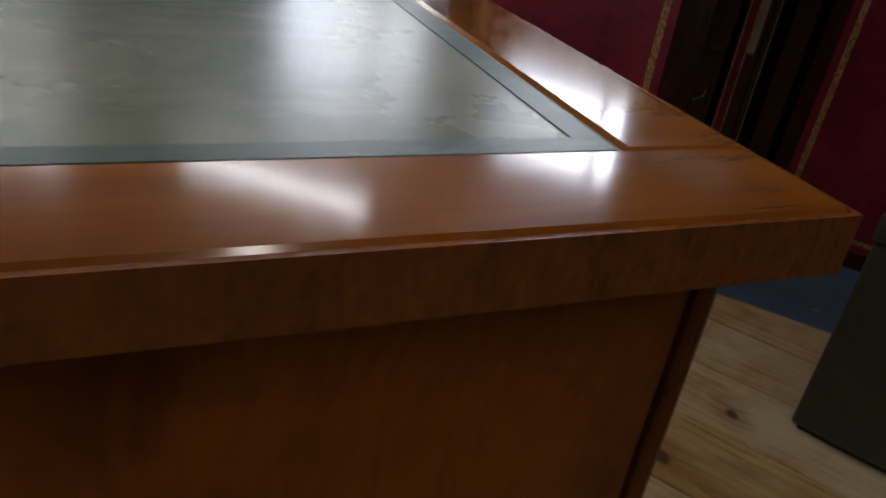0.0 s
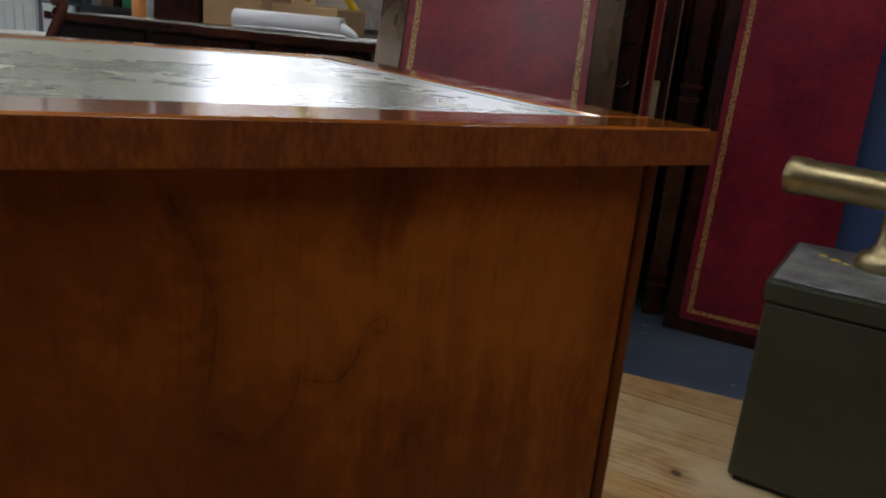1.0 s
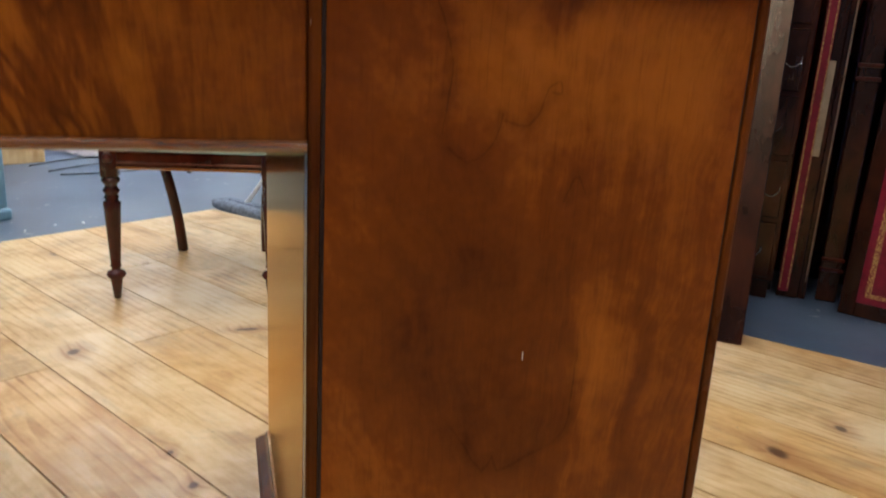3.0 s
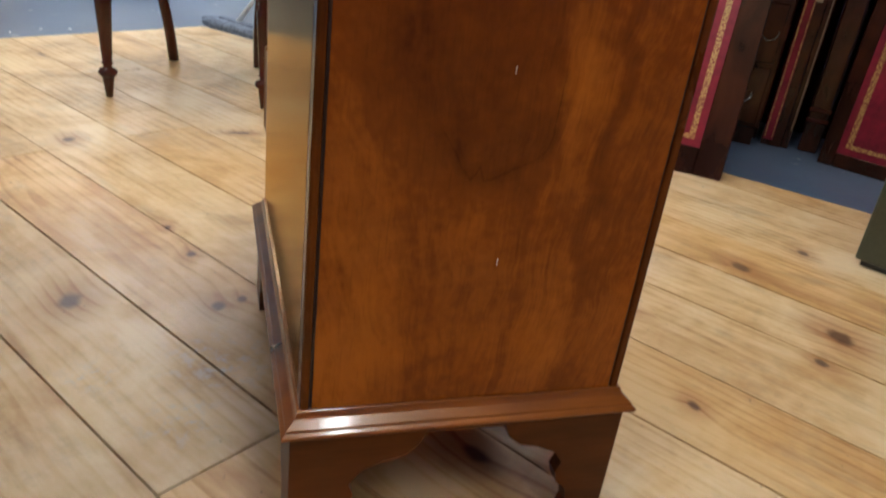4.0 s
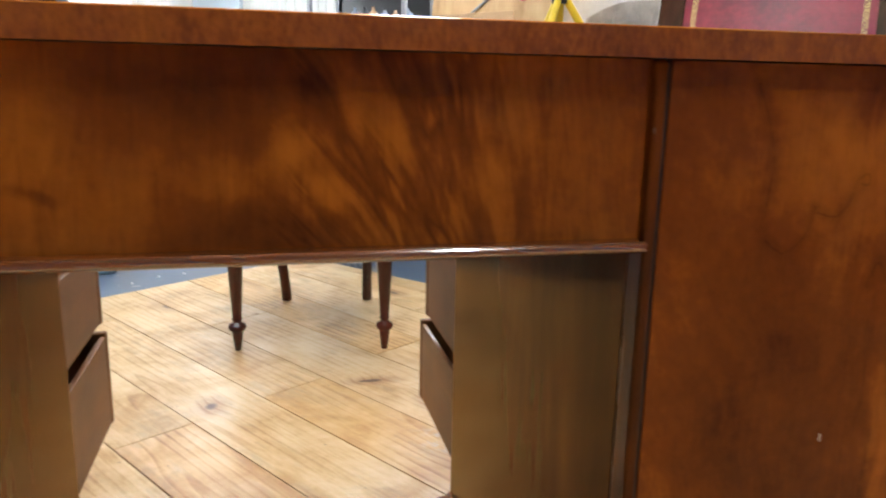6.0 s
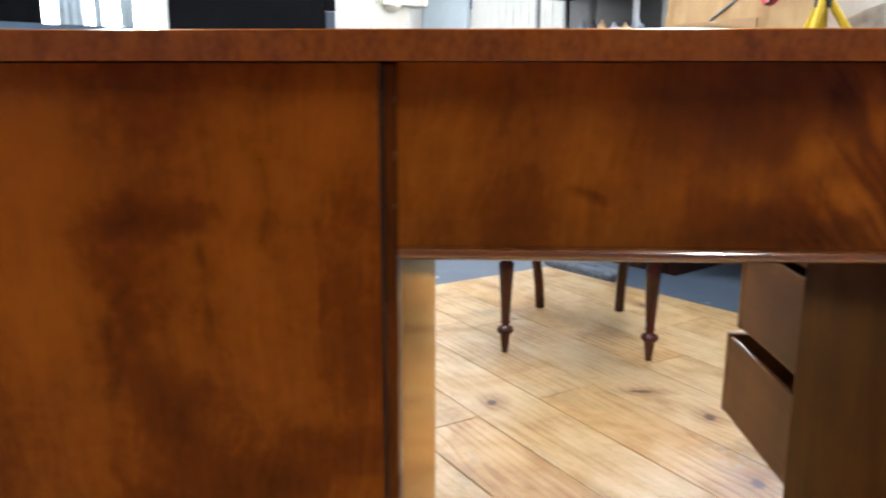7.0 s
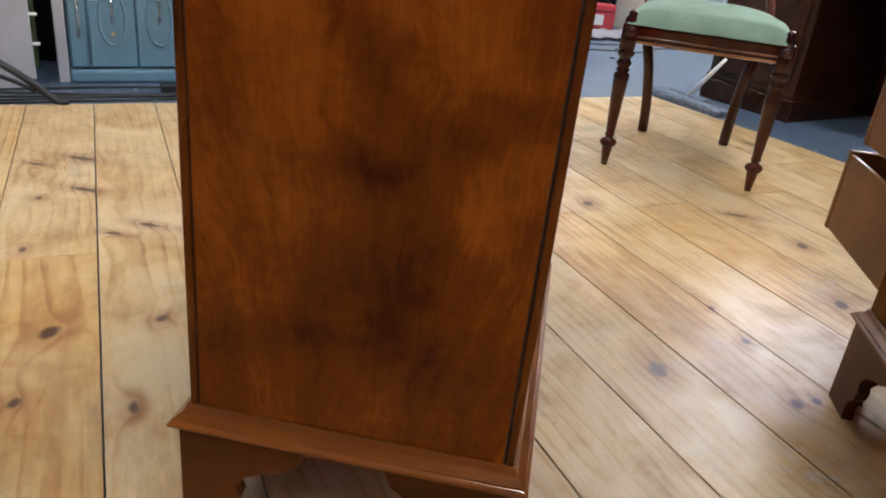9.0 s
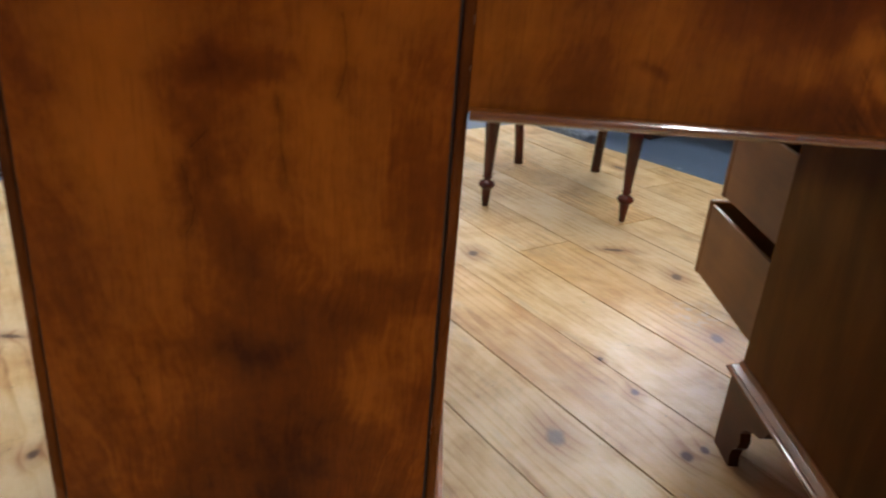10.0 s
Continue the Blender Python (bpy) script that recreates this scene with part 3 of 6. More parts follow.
M_BAREW = plain("bare_worn_wood", (0.36, 0.25, 0.15), 0.6, vary=0.3, scale=30)
M_NICK = plain("bruised_wood", (0.20, 0.11, 0.06), 0.6, vary=0.3, scale=30)
M_CARD = plain("cardboard", (0.46, 0.29, 0.145), 0.75, vary=0.12, scale=8)
M_BLACK = plain("black_plastic", (0.016, 0.016, 0.018), 0.4, vary=0.3)
M_CHAR = plain("dark_cloth", (0.008, 0.008, 0.010), 0.85, vary=0.3)
M_CHAR.node_tree.nodes["Principled BSDF"].inputs["Specular IOR Level"].default_value = 0.08
M_SLATE = plain("grey_blue_plastic", (0.10, 0.13, 0.17), 0.35, vary=0.15)
M_ORANGE = plain("orange_plastic", (0.72, 0.30, 0.08), 0.45, vary=0.12)
M_RED = plain("red_plastic", (0.55, 0.05, 0.07), 0.4, vary=0.2)
M_GREENP = plain("green_plastic", (0.05, 0.36, 0.16), 0.4, vary=0.2)
M_MOSS = plain("moss_green_paint", (0.10, 0.13, 0.05), 0.6, vary=0.3)
M_BLUEP = plain("blue_plastic", (0.04, 0.08, 0.36), 0.4, vary=0.2)
M_BROOM = plain("broom_bristle", (0.17, 0.20, 0.26), 0.95, vary=0.5, scale=60, bump=0.6)
M_CEIL = plain("ceiling_paint", (0.17, 0.165, 0.16), 0.8, vary=0.05)


def glow(name, col, strength):
    m = Mat(name)
    m.color((0.8, 0.8, 0.8))
    m.b.inputs["Emission Color"].default_value = (*col, 1)
    m.b.inputs["Emission Strength"].default_value = strength
    return m.m


M_TUBE = glow("lit_tube", (0.96, 0.985, 1.0), 110.0)
M_DAY = glow("daylight_outside", (0.90, 0.95, 1.0), 75.0)


# ---- building helpers ----
def part(name, bm, mat, parent=None, label="", smooth=False, m=None):
    me = bpy.data.meshes.new(name)
    bmesh.ops.recalc_face_normals(bm, faces=bm.faces[:])
    bm.to_mesh(me)
    bm.free()
    me.materials.append(mat)
    if smooth:
        for f in me.polygons:
            f.use_smooth = True
    ob = new(name, me)
    if parent is not None:
        ob.parent = parent
    if m is not None:
        ob.matrix_basis = m
    if label:
        tagged(ob, label)
    return ob


def thing(name, m, label, category, group="", kind=""):
    e = new(name)
    e.empty_display_size = 0.05
    e.matrix_basis = m
    return tagged(e, label, category, group, kind)


def box(x0, x1, y0, y1, z0, z1, bev=0.0, seg=2, bm=None):
    own = bmesh.new()
    bmesh.ops.create_cube(own, size=1)
    bmesh.ops.scale(own, vec=(x1 - x0, y1 - y0, z1 - z0), verts=own.verts)
    bmesh.ops.translate(own, vec=((x0 + x1) / 2, (y0 + y1) / 2, (z0 + z1) / 2), verts=own.verts)
    if bev:
        bmesh.ops.bevel(own, geom=own.edges[:], offset=bev, segments=seg, affect="EDGES", profile=0.5)
    if bm is None:
        return own
    return join(bm, own)


def join(bm, other, m=None):
    if m is not None:
        bmesh.ops.transform(other, matrix=m, verts=other.verts)
    me = bpy.data.meshes.new("tmp")
    other.to_mesh(me)
    other.free()
    bm.from_mesh(me)
    bpy.data.meshes.remove(me)
    return bm


def lathe(profile, seg=20, bm=None, m=None):
    """A turned form from (radius, height) pairs."""
    own = bmesh.new()
    rings = []
    for r, z in profile:
        rings.append([own.verts.new((r * math.cos(2 * math.pi * k / seg), r * math.sin(2 * math.pi * k / seg), z)) for k in range(seg)])
    for a, b in zip(rings, rings[1:]):
        for k in range(seg):
            own.faces.new((a[k], a[(k + 1) % seg], b[(k + 1) % seg], b[k]))
    own.faces.new(rings[0][::-1])
    own.faces.new(rings[-1])
    if m is not None:
        bmesh.ops.transform(own, matrix=m, verts=own.verts)
    return own if bm is None else join(bm, own)


def sweep_rect(profile, x0, x1, y0, y1):
    """A moulding run round a rectangle; profile: (how far out, height), from top to bottom."""
    bm = bmesh.new()
    loops = []
    for o, z in profile:
        loops.append([bm.verts.new(c) for c in ((x0 - o, y0 - o, z), (x1 + o, y0 - o, z), (x1 + o, y1 + o, z), (x0 - o, y1 + o, z))])
    for a, b in zip(loops, loops[1:]):
        for k in range(4):
            bm.faces.new((a[k], a[(k + 1) % 4], b[(k + 1) % 4], b[k]))
    bm.faces.new(loops[0])
    bm.faces.new(loops[-1][::-1])
    return bm


def plate(points, thick, m=None):
    """A flat outline in x and z, extruded in y."""
    bm = bmesh.new()
    fr = [bm.verts.new((x, 0, z)) for x, z in points]
    bk = [bm.verts.new((x, thick, z)) for x, z in points]
    bm.faces.new(fr)
    bm.faces.new(bk[::-1])
    n = len(points)
    for k in range(n):
        bm.faces.new((fr[k], bk[k], bk[(k + 1) % n], fr[(k + 1) % n]))
    if m is not None:
        bmesh.ops.transform(bm, matrix=m, verts=bm.verts)
    return bm


def pipe(points, radius, seg=8, taper=None, flat=1.0):
    """A round bar along a smooth line of points."""
    pts = [Vector(p) for p in points]
    fine = []
    n = len(pts)
    for i in range(n - 1):
        p0, p1, p2, p3 = pts[max(i - 1, 0)], pts[i], pts[i + 1], pts[min(i + 2, n - 1)]
        steps = 1 if n == 2 else 6
        for k in range(steps):
            t = k / steps
            fine.append(0.5 * (2 * p1 + (p2 - p0) * t + (2 * p0 - 5 * p1 + 4 * p2 - p3) * t * t + (3 * p1 - p0 - 3 * p2 + p3) * t ** 3))
    fine.append(pts[-1])
    bm = bmesh.new()
    rings = []
    up = Vector((0, 0, 1))
    for i, p in enumerate(fine):
        d = (fine[min(i + 1, len(fine) - 1)] - fine[max(i - 1, 0)]).normalized()
        ref = up if abs(d.dot(up)) < 0.95 else Vector((1, 0, 0))
        s = d.cross(ref).normalized()
        u = s.cross(d).normalized()
        f = i / (len(fine) - 1)
        r = radius if taper is None else radius + (taper - radius) * f
        rings.append([bm.verts.new(p + s * r * math.cos(2 * math.pi * k / seg) + u * r * flat * math.sin(2 * math.pi * k / seg)) for k in range(seg)])
    for a, b in zip(rings, rings[1:]):
        for k in range(seg):
            bm.faces.new((a[k], a[(k + 1) % seg], b[(k + 1) % seg], b[k]))
    bm.faces.new(rings[0][::-1])
    bm.faces.new(rings[-1])
    return bm


# ---- the place ----
def structure(name, bm, mat, label, m=None):
    ob = part(name, bm, mat, None, m=m)
    return tagged(ob, label, "", "", "structure")


def rbox(p0, p1, q0, q1, z0, z1):
    bm = box(p0, p1, q0, q1, z0, z1)
    bmesh.ops.rotate(bm, cent=(0, 0, 0), matrix=Matrix.Rotation(math.atan2(0.6, 0.8), 3, "Z"), verts=bm.verts)
    return bm


P0, P1, Q0, Q1, HC = -4.2, 4.95, -4.0, 8.0, 3.0
GROUND = -0.022
structure("floor", rbox(P0, P1, Q0, Q1, GROUND - 0.1, GROUND), M_BLUEF, "worn blue painted concrete workshop floor with white specks")
structure("ceiling", rbox(P0, P1, Q0, Q1, HC, HC + 0.1), M_CEIL, "plain dusty grey workshop ceiling")
HIGH = [(0.80, 1.95, 2.12, 2.70), (2.60, 4.10, 1.90, 2.62)]
DADO = 1.72
structure("wall_right", rbox(P1, P1 + 0.15, Q0, Q1, GROUND, DADO), M_WALL, "uneven white painted lower workshop wall")
bmr = rbox(P1 + 0.003, P1 + 0.15, Q0, HIGH[0][0], DADO, HC)
join(bmr, rbox(P1 + 0.003, P1 + 0.15, HIGH[0][1], HIGH[1][0], DADO, HC))
join(bmr, rbox(P1 + 0.003, P1 + 0.15, HIGH[1][1], Q1, DADO, HC))
for qa, qb, za, zb in HIGH:
    join(bmr, rbox(P1 + 0.003, P1 + 0.15, qa, qb, DADO, za))
    join(bmr, rbox(P1 + 0.003, P1 + 0.15, qa, qb, zb, HC))
structure("wall_right_upper", bmr, M_BLUEW, "dark blue painted upper wall with high windows")
for i, (qa, qb, za, zb) in enumerate(HIGH):
    hw = tagged(thing("window_%d" % (i + 2), room_pose(0, 0), "white framed high window full of daylight", ""), kind="structure")
    qm = qa + (qb - qa) * 0.3
    for a, b, c, d in ((qa, qa + 0.04, za, zb), (qb - 0.04, qb, za, zb), (qa + 0.04, qb - 0.04, za, za + 0.04), (qa + 0.04, qb - 0.04, zb - 0.04, zb), (qm - 0.02, qm + 0.02, za + 0.04, zb - 0.04)):
        part("window_frame", box(P1 + 0.04, P1 + 0.10, a, b, c, d, 0.004, 1), M_WHITE, hw)
structure("backdrop_right", rbox(P1 + 0.5, P1 + 0.52, -0.5, 5.5, 0.8, HC + 0.8), M_DAY, "bright daylight outside the high windows")
# both out of view, coloured dark to cut light bounced onto the desk front
structure("wall_left", rbox(P0 - 0.15, P0, Q0, Q1, GROUND, HC), M_BLUEW, "unseen workshop wall, dark blue to cut bounced light")
structure("wall_front", rbox(P0 - 0.15, P1 + 0.15, Q0 - 0.15, Q0, GROUND, HC), M_BLUEW, "unseen workshop wall, dark blue to cut bounced light")
WP0, WP1, WZ0, WZ1 = 0.35, 1.75, 0.95, 2.4
bmw = rbox(P0 - 0.15, WP0, Q1, Q1 + 0.2, GROUND, HC)
join(bmw, rbox(WP1, P1 + 0.15, Q1, Q1 + 0.2, GROUND, HC))
join(bmw, rbox(WP0, WP1, Q1, Q1 + 0.2, GROUND, WZ0))
join(bmw, rbox(WP0, WP1, Q1, Q1 + 0.2, WZ1, HC))
structure("wall_back", bmw, M_WALL, "white painted workshop wall with a window")
win = tagged(thing("window_1", room_pose(0, 0), "white framed workshop window full of daylight", ""), kind="structure")
for a, b, c, d in ((WP0, WP0 + 0.05, WZ0, WZ1), (WP1 - 0.05, WP1, WZ0, WZ1), (WP0 + 0.05, WP1 - 0.05, WZ0, WZ0 + 0.05), (WP0 + 0.05, WP1 - 0.05, WZ1 - 0.05, WZ1), (1.0, 1.05, WZ0 + 0.05, WZ1 - 0.05)):
    part("window_frame", box(a, b, Q1 + 0.04, Q1 + 0.10, c, d, 0.004, 1), M_WHITE, win)
structure("backdrop", rbox(WP0 - 1.5, WP1 + 1.5, Q1 + 0.6, Q1 + 0.62, 0.0, HC + 0.6), M_DAY, "bright daylight outside the window")

# ceiling lights
def ceiling_light(p, q, turn, watts=35.0):
    t = thing("ceiling_light", room_pose(p, q, HC, turn), "white fluorescent batten with a lit tube on the ceiling", "ceiling light", "ceiling lights")
    part("housing", box(-0.75, 0.75, -0.05, 0.05, -0.06, 0.0, 0.008), M_WHITE, t)
    part("tube", lathe([(0.008, -0.72), (0.016, -0.71), (0.016, 0.71), (0.008, 0.72)], 12, m=Matrix.Translation((0, 0, -0.085)) @ Matrix.Rotation(radians(90), 4, "Y")), M_TUBE, t, "lit white tube", smooth=True)
    la = bpy.data.lights.new("tube_light", "AREA")
    la.shape, la.size, la.size_y, la.energy, la.color = "RECTANGLE", 1.45, 0.12, watts, (0.955, 0.985, 1.0)
    lo = new("tube_light", la)
    lo.matrix_basis = room_pose(p, q, HC - 0.11, turn)
    return t


for spot in TUBES:
    ceiling_light(*spot)


# ---- the pedestal desk ----
desk = thing("pedestal_desk", pose(0, 0, 0), "polished mahogany pedestal desk with green leather top and open drawers", "desk")
TX, TY0, TY1, TZ0, TZ1 = 0.598, -0.014, 0.529, 0.762, 0.780
XI, XO, DEPTH, BZ0, BZ1 = 0.247, 0.577, 0.506, 0.158, 0.7605
BAND = 0.043

tb = bmesh.new()
for a, b, c, d in ((-TX, TX, TY0, TY0 + BAND), (-TX, TX, TY1 - BAND, TY1), (-TX, -TX + BAND, TY0 + BAND, TY1 - BAND), (TX - BAND, TX, TY0 + BAND, TY1 - BAND)):
    box(a, b, c, d, TZ0 + 0.004, TZ1, 0.0015, 1, bm=tb)
top = part("tabletop", tb, M_BAND, desk, "cross-banded orange-brown mahogany border")
part("top_core", box(-TX + 0.002, TX - 0.002, TY0 + 0.002, TY1 - 0.002, TZ0, TZ1 - 0.006, 0.001, 1), M_EDGE, desk)
edge = bmesh.new()
for a, b, c, d in ((-TX - 0.002, TX + 0.002, TY0 - 0.002, TY0), (-TX - 0.002, TX + 0.002, TY1, TY1 + 0.002), (-TX - 0.002, -TX, TY0, TY1), (TX, TX + 0.002, TY0, TY1)):
    box(a, b, c, d, TZ0 - 0.001, TZ1 - 0.001, bm=edge)
part("edge_band", edge, M_EDGE, desk, "plain mahogany top edge")
part("leather", box(-TX + BAND, TX - BAND, TY0 + BAND, TY1 - BAND, TZ1 - 0.006, TZ1 - 0.0015), M_GREENL, desk, "worn faded green leather writing surface")
tool = bmesh.new()
for ins, w in ((0.002, 0.010),):
    x1, y0, y1 = TX - BAND - ins, TY0 + BAND + ins, TY1 - BAND - ins
    for a, b, c, d in ((-x1, x1, y0, y0 + w), (-x1, x1, y1 - w, y1), (-x1, -x1 + w, y0 + w, y1 - w), (x1 - w, x1, y0 + w, y1 - w)):
        box(a, b, c, d, TZ1 - 0.003, TZ1 - 0.0011, bm=tool)
part("leather_border", tool, M_GREENB, desk, "pale blind-tooled leather border")
# kneehole frieze with its bead, and the frieze's side cheeks
part("frieze_panel", box(-XI, XI, 0.006, 0.024, 0.640, TZ0 - 0.001), M_APRON, desk, "flame figured mahogany kneehole panel")
prof = [(-0.0035 - 0.0042 * math.sin(radians(a_)), 0.6400 + 0.0040 * math.cos(radians(a_))) for a_ in range(0, 181, 15)]
bead = plate([(0.006, 0.6440)] + prof + [(0.006, 0.6360)], 2 * XI - 0.002, m=Matrix.Translation((XI - 0.001, 0, 0)) @ Matrix.Rotation(radians(90), 4, "Z"))
part("bead", bead, M_BEAD, desk, "polished rounded bead under the kneehole panel", smooth=False)
part("frieze_drawer", box(-XI + 0.01, XI - 0.01, 0.10, DEPTH - 0.01, 0.655, 0.750), M_DRAWER, desk)
part("frieze_front", box(-XI + 0.006, XI - 0.006, DEPTH - 0.008, DEPTH + 0.012, 0.650, 0.752, 0.002, 1), M_EDGE, desk)

FOOT = [(0.000, 0.0), (0.047, 0.0), (0.043, 0.015), (0.047, 0.033), (0.060, 0.046), (0.064, 0.060), (0.059, 0.073), (0.070, 0.088), (0.092, 0.099), (0.112, 0.104), (0.126, 0.115), (0.133, 0.1305)]


def bracket_plate(length):
    pts = FOOT + [(length - x, z) for x, z in FOOT[::-1]] + [(length, 0.139), (0.0, 0.139)]
    pts = [p for i, p in enumerate(pts) if i == 0 or p != pts[i - 1]]
    return plate(pts, 0.017)


def pull_handle(parent, x, y, z, w=0.05):
    part("handle", pipe([(x - w / 2, y, z), (x - w / 2, y + 0.016, z - 0.004), (x - w / 4, y + 0.022, z - 0.018), (x + w / 4, y + 0.022, z - 0.018), (x + w / 2, y + 0.016, z - 0.004), (x + w / 2, y, z)], 0.0032), M_BRASS, parent, "brass swan-neck handle", smooth=True)


def pedestal(sx, mat, outs):
    """One pedestal; sx: -1 or 1, the side it stands on. outs: (bottom, top, how far pulled out) of each drawer."""
    x0, x1 = (XI, XO) if sx > 0 else (-XO, -XI)
    # framing stiles, ebony stringing and the veneered panel between
    for a, b in ((x0, x0 + 0.0085), (x1 - 0.0085, x1)):
        part("stile", box(a, b, -0.001, 0.022, BZ0, BZ1, 0.0025, 2), M_STILE, desk)
    for a in (x0 + 0.0089, x1 - 0.0110):
        part("stringing", box(a, a + 0.0021, 0.0016, 0.010, BZ0, BZ1), M_LINE, desk, "dark line inlay")
    part("back_panel", box(x0 + 0.011, x1 - 0.011, 0.0, 0.020, BZ0, BZ1), mat, desk, "figured mahogany veneer back panel")
    part("side_panel", box(x0, x0 + 0.016, 0.022, DEPTH, BZ0, BZ1), M_SIDE_SHADED, desk)
    part("side_panel", box(x1 - 0.016, x1, 0.022, DEPTH, BZ0, BZ1), M_SIDE_SHADED, desk)
    part("bottom_board", box(x0 + 0.016, x1 - 0.016, 0.022, DEPTH, BZ0, BZ0 + 0.012), M_DRAWER, desk)
    part("plinth_moulding", sweep_rect([(0.000, 0.1628), (0.0022, 0.1628), (0.0028, 0.1622), (0.0030, 0.1608), (0.0040, 0.1580), (0.0056, 0.1556), (0.0066, 0.1548), (0.0100, 0.1520), (0.0132, 0.1493), (0.0138, 0.1482), (0.0138, 0.1472), (0.0146, 0.1468), (0.0170, 0.1450), (0.0178, 0.1436), (0.0178, 0.1416), (0.0160, 0.1398), (0.009, 0.1390), (0.004, 0.1385)], x0, x1, 0.0, DEPTH), M_MOULD, desk, "stepped base moulding with a bright edge")
    px0, px1, py0, py1 = x0 - 0.009, x1 + 0.009, -0.009, DEPTH + 0.009
    w, d = px1 - px0, py1 - py0
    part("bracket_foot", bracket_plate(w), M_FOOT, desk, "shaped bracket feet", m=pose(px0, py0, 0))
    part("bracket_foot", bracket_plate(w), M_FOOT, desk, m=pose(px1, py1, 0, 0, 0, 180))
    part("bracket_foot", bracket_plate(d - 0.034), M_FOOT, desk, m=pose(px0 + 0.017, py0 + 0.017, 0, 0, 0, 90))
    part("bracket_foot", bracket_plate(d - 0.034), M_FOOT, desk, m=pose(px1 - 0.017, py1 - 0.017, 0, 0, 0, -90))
    for zb, zt, out in outs:
        dx0, dx1 = x0 + 0.018, x1 - 0.018
        y0, y1 = 0.05 + out, DEPTH - 0.012 + out
        dr = part("drawer", box(dx0 + 0.008, dx1 - 0.008, y0, y1, zb, zb + 0.008), M_DRAWER, desk, "open drawer with a pale wood interior")
        part("drawer_side", box(dx0, dx0 + 0.008, y0, y1, zb, zt - 0.006, 0.001, 1), M_DRAWER, dr)
        part("drawer_side", box(dx1 - 0.008, dx1, y0, y1, zb, zt - 0.006, 0.001, 1), M_DRAWER, dr)
        part("drawer_back", box(dx0 + 0.008, dx1 - 0.008, y0, y0 + 0.008, zb + 0.008, zt - 0.012), M_DRAWER, dr)
        part("drawer_front", box(dx0 - 0.001, dx1 + 0.001, y1, y1 + 0.014, zb - 0.003, zt, 0.002, 1), M_DRAWER, dr, "plain mahogany drawer front")
        for hx in (-0.07, 0.07):
            pull_handle(dr, (dx0 + dx1) / 2 + hx, y1 + 0.014, (zb + zt) / 2 + 0.006)
        part("divider_rail", box(x0 + 0.016, x1 - 0.016, DEPTH - 0.05, DEPTH, zt + 0.003, zt + 0.017), M_SIDE_SHADED, desk)


for nx, nz, nh, mt_ in ((0.418, 0.313, 0.007, M_IVORY), (0.407, 0.486, 0.006, M_IVORY), (-0.2482, 0.738, 0.004, M_NICK), (-0.2480, 0.703, 0.006, M_NICK), (-0.2482, 0.671, 0.003, M_NICK), (0.2483, 0.716, 0.004, M_NICK)):
    part("nick", box(nx - 0.0003, nx + 0.0003, -0.0004 if mt_ is M_IVORY else -0.0013, 0.001, nz - nh / 2, nz + nh / 2), mt_, desk, m=pose(0, 0, 0))
pedestal(1, M_VEN["a"], ((0.178, 0.325, 0.318), (0.350, 0.497, 0.273), (0.506, 0.620, 0.27), (0.645, 0.740, 0.0)))
pedestal(-1, M_VEN["b"], ((0.178, 0.335, 0.31), (0.360, 0.490, 0.285), (0.515, 0.625, 0.20), (0.648, 0.740, 0.0)))


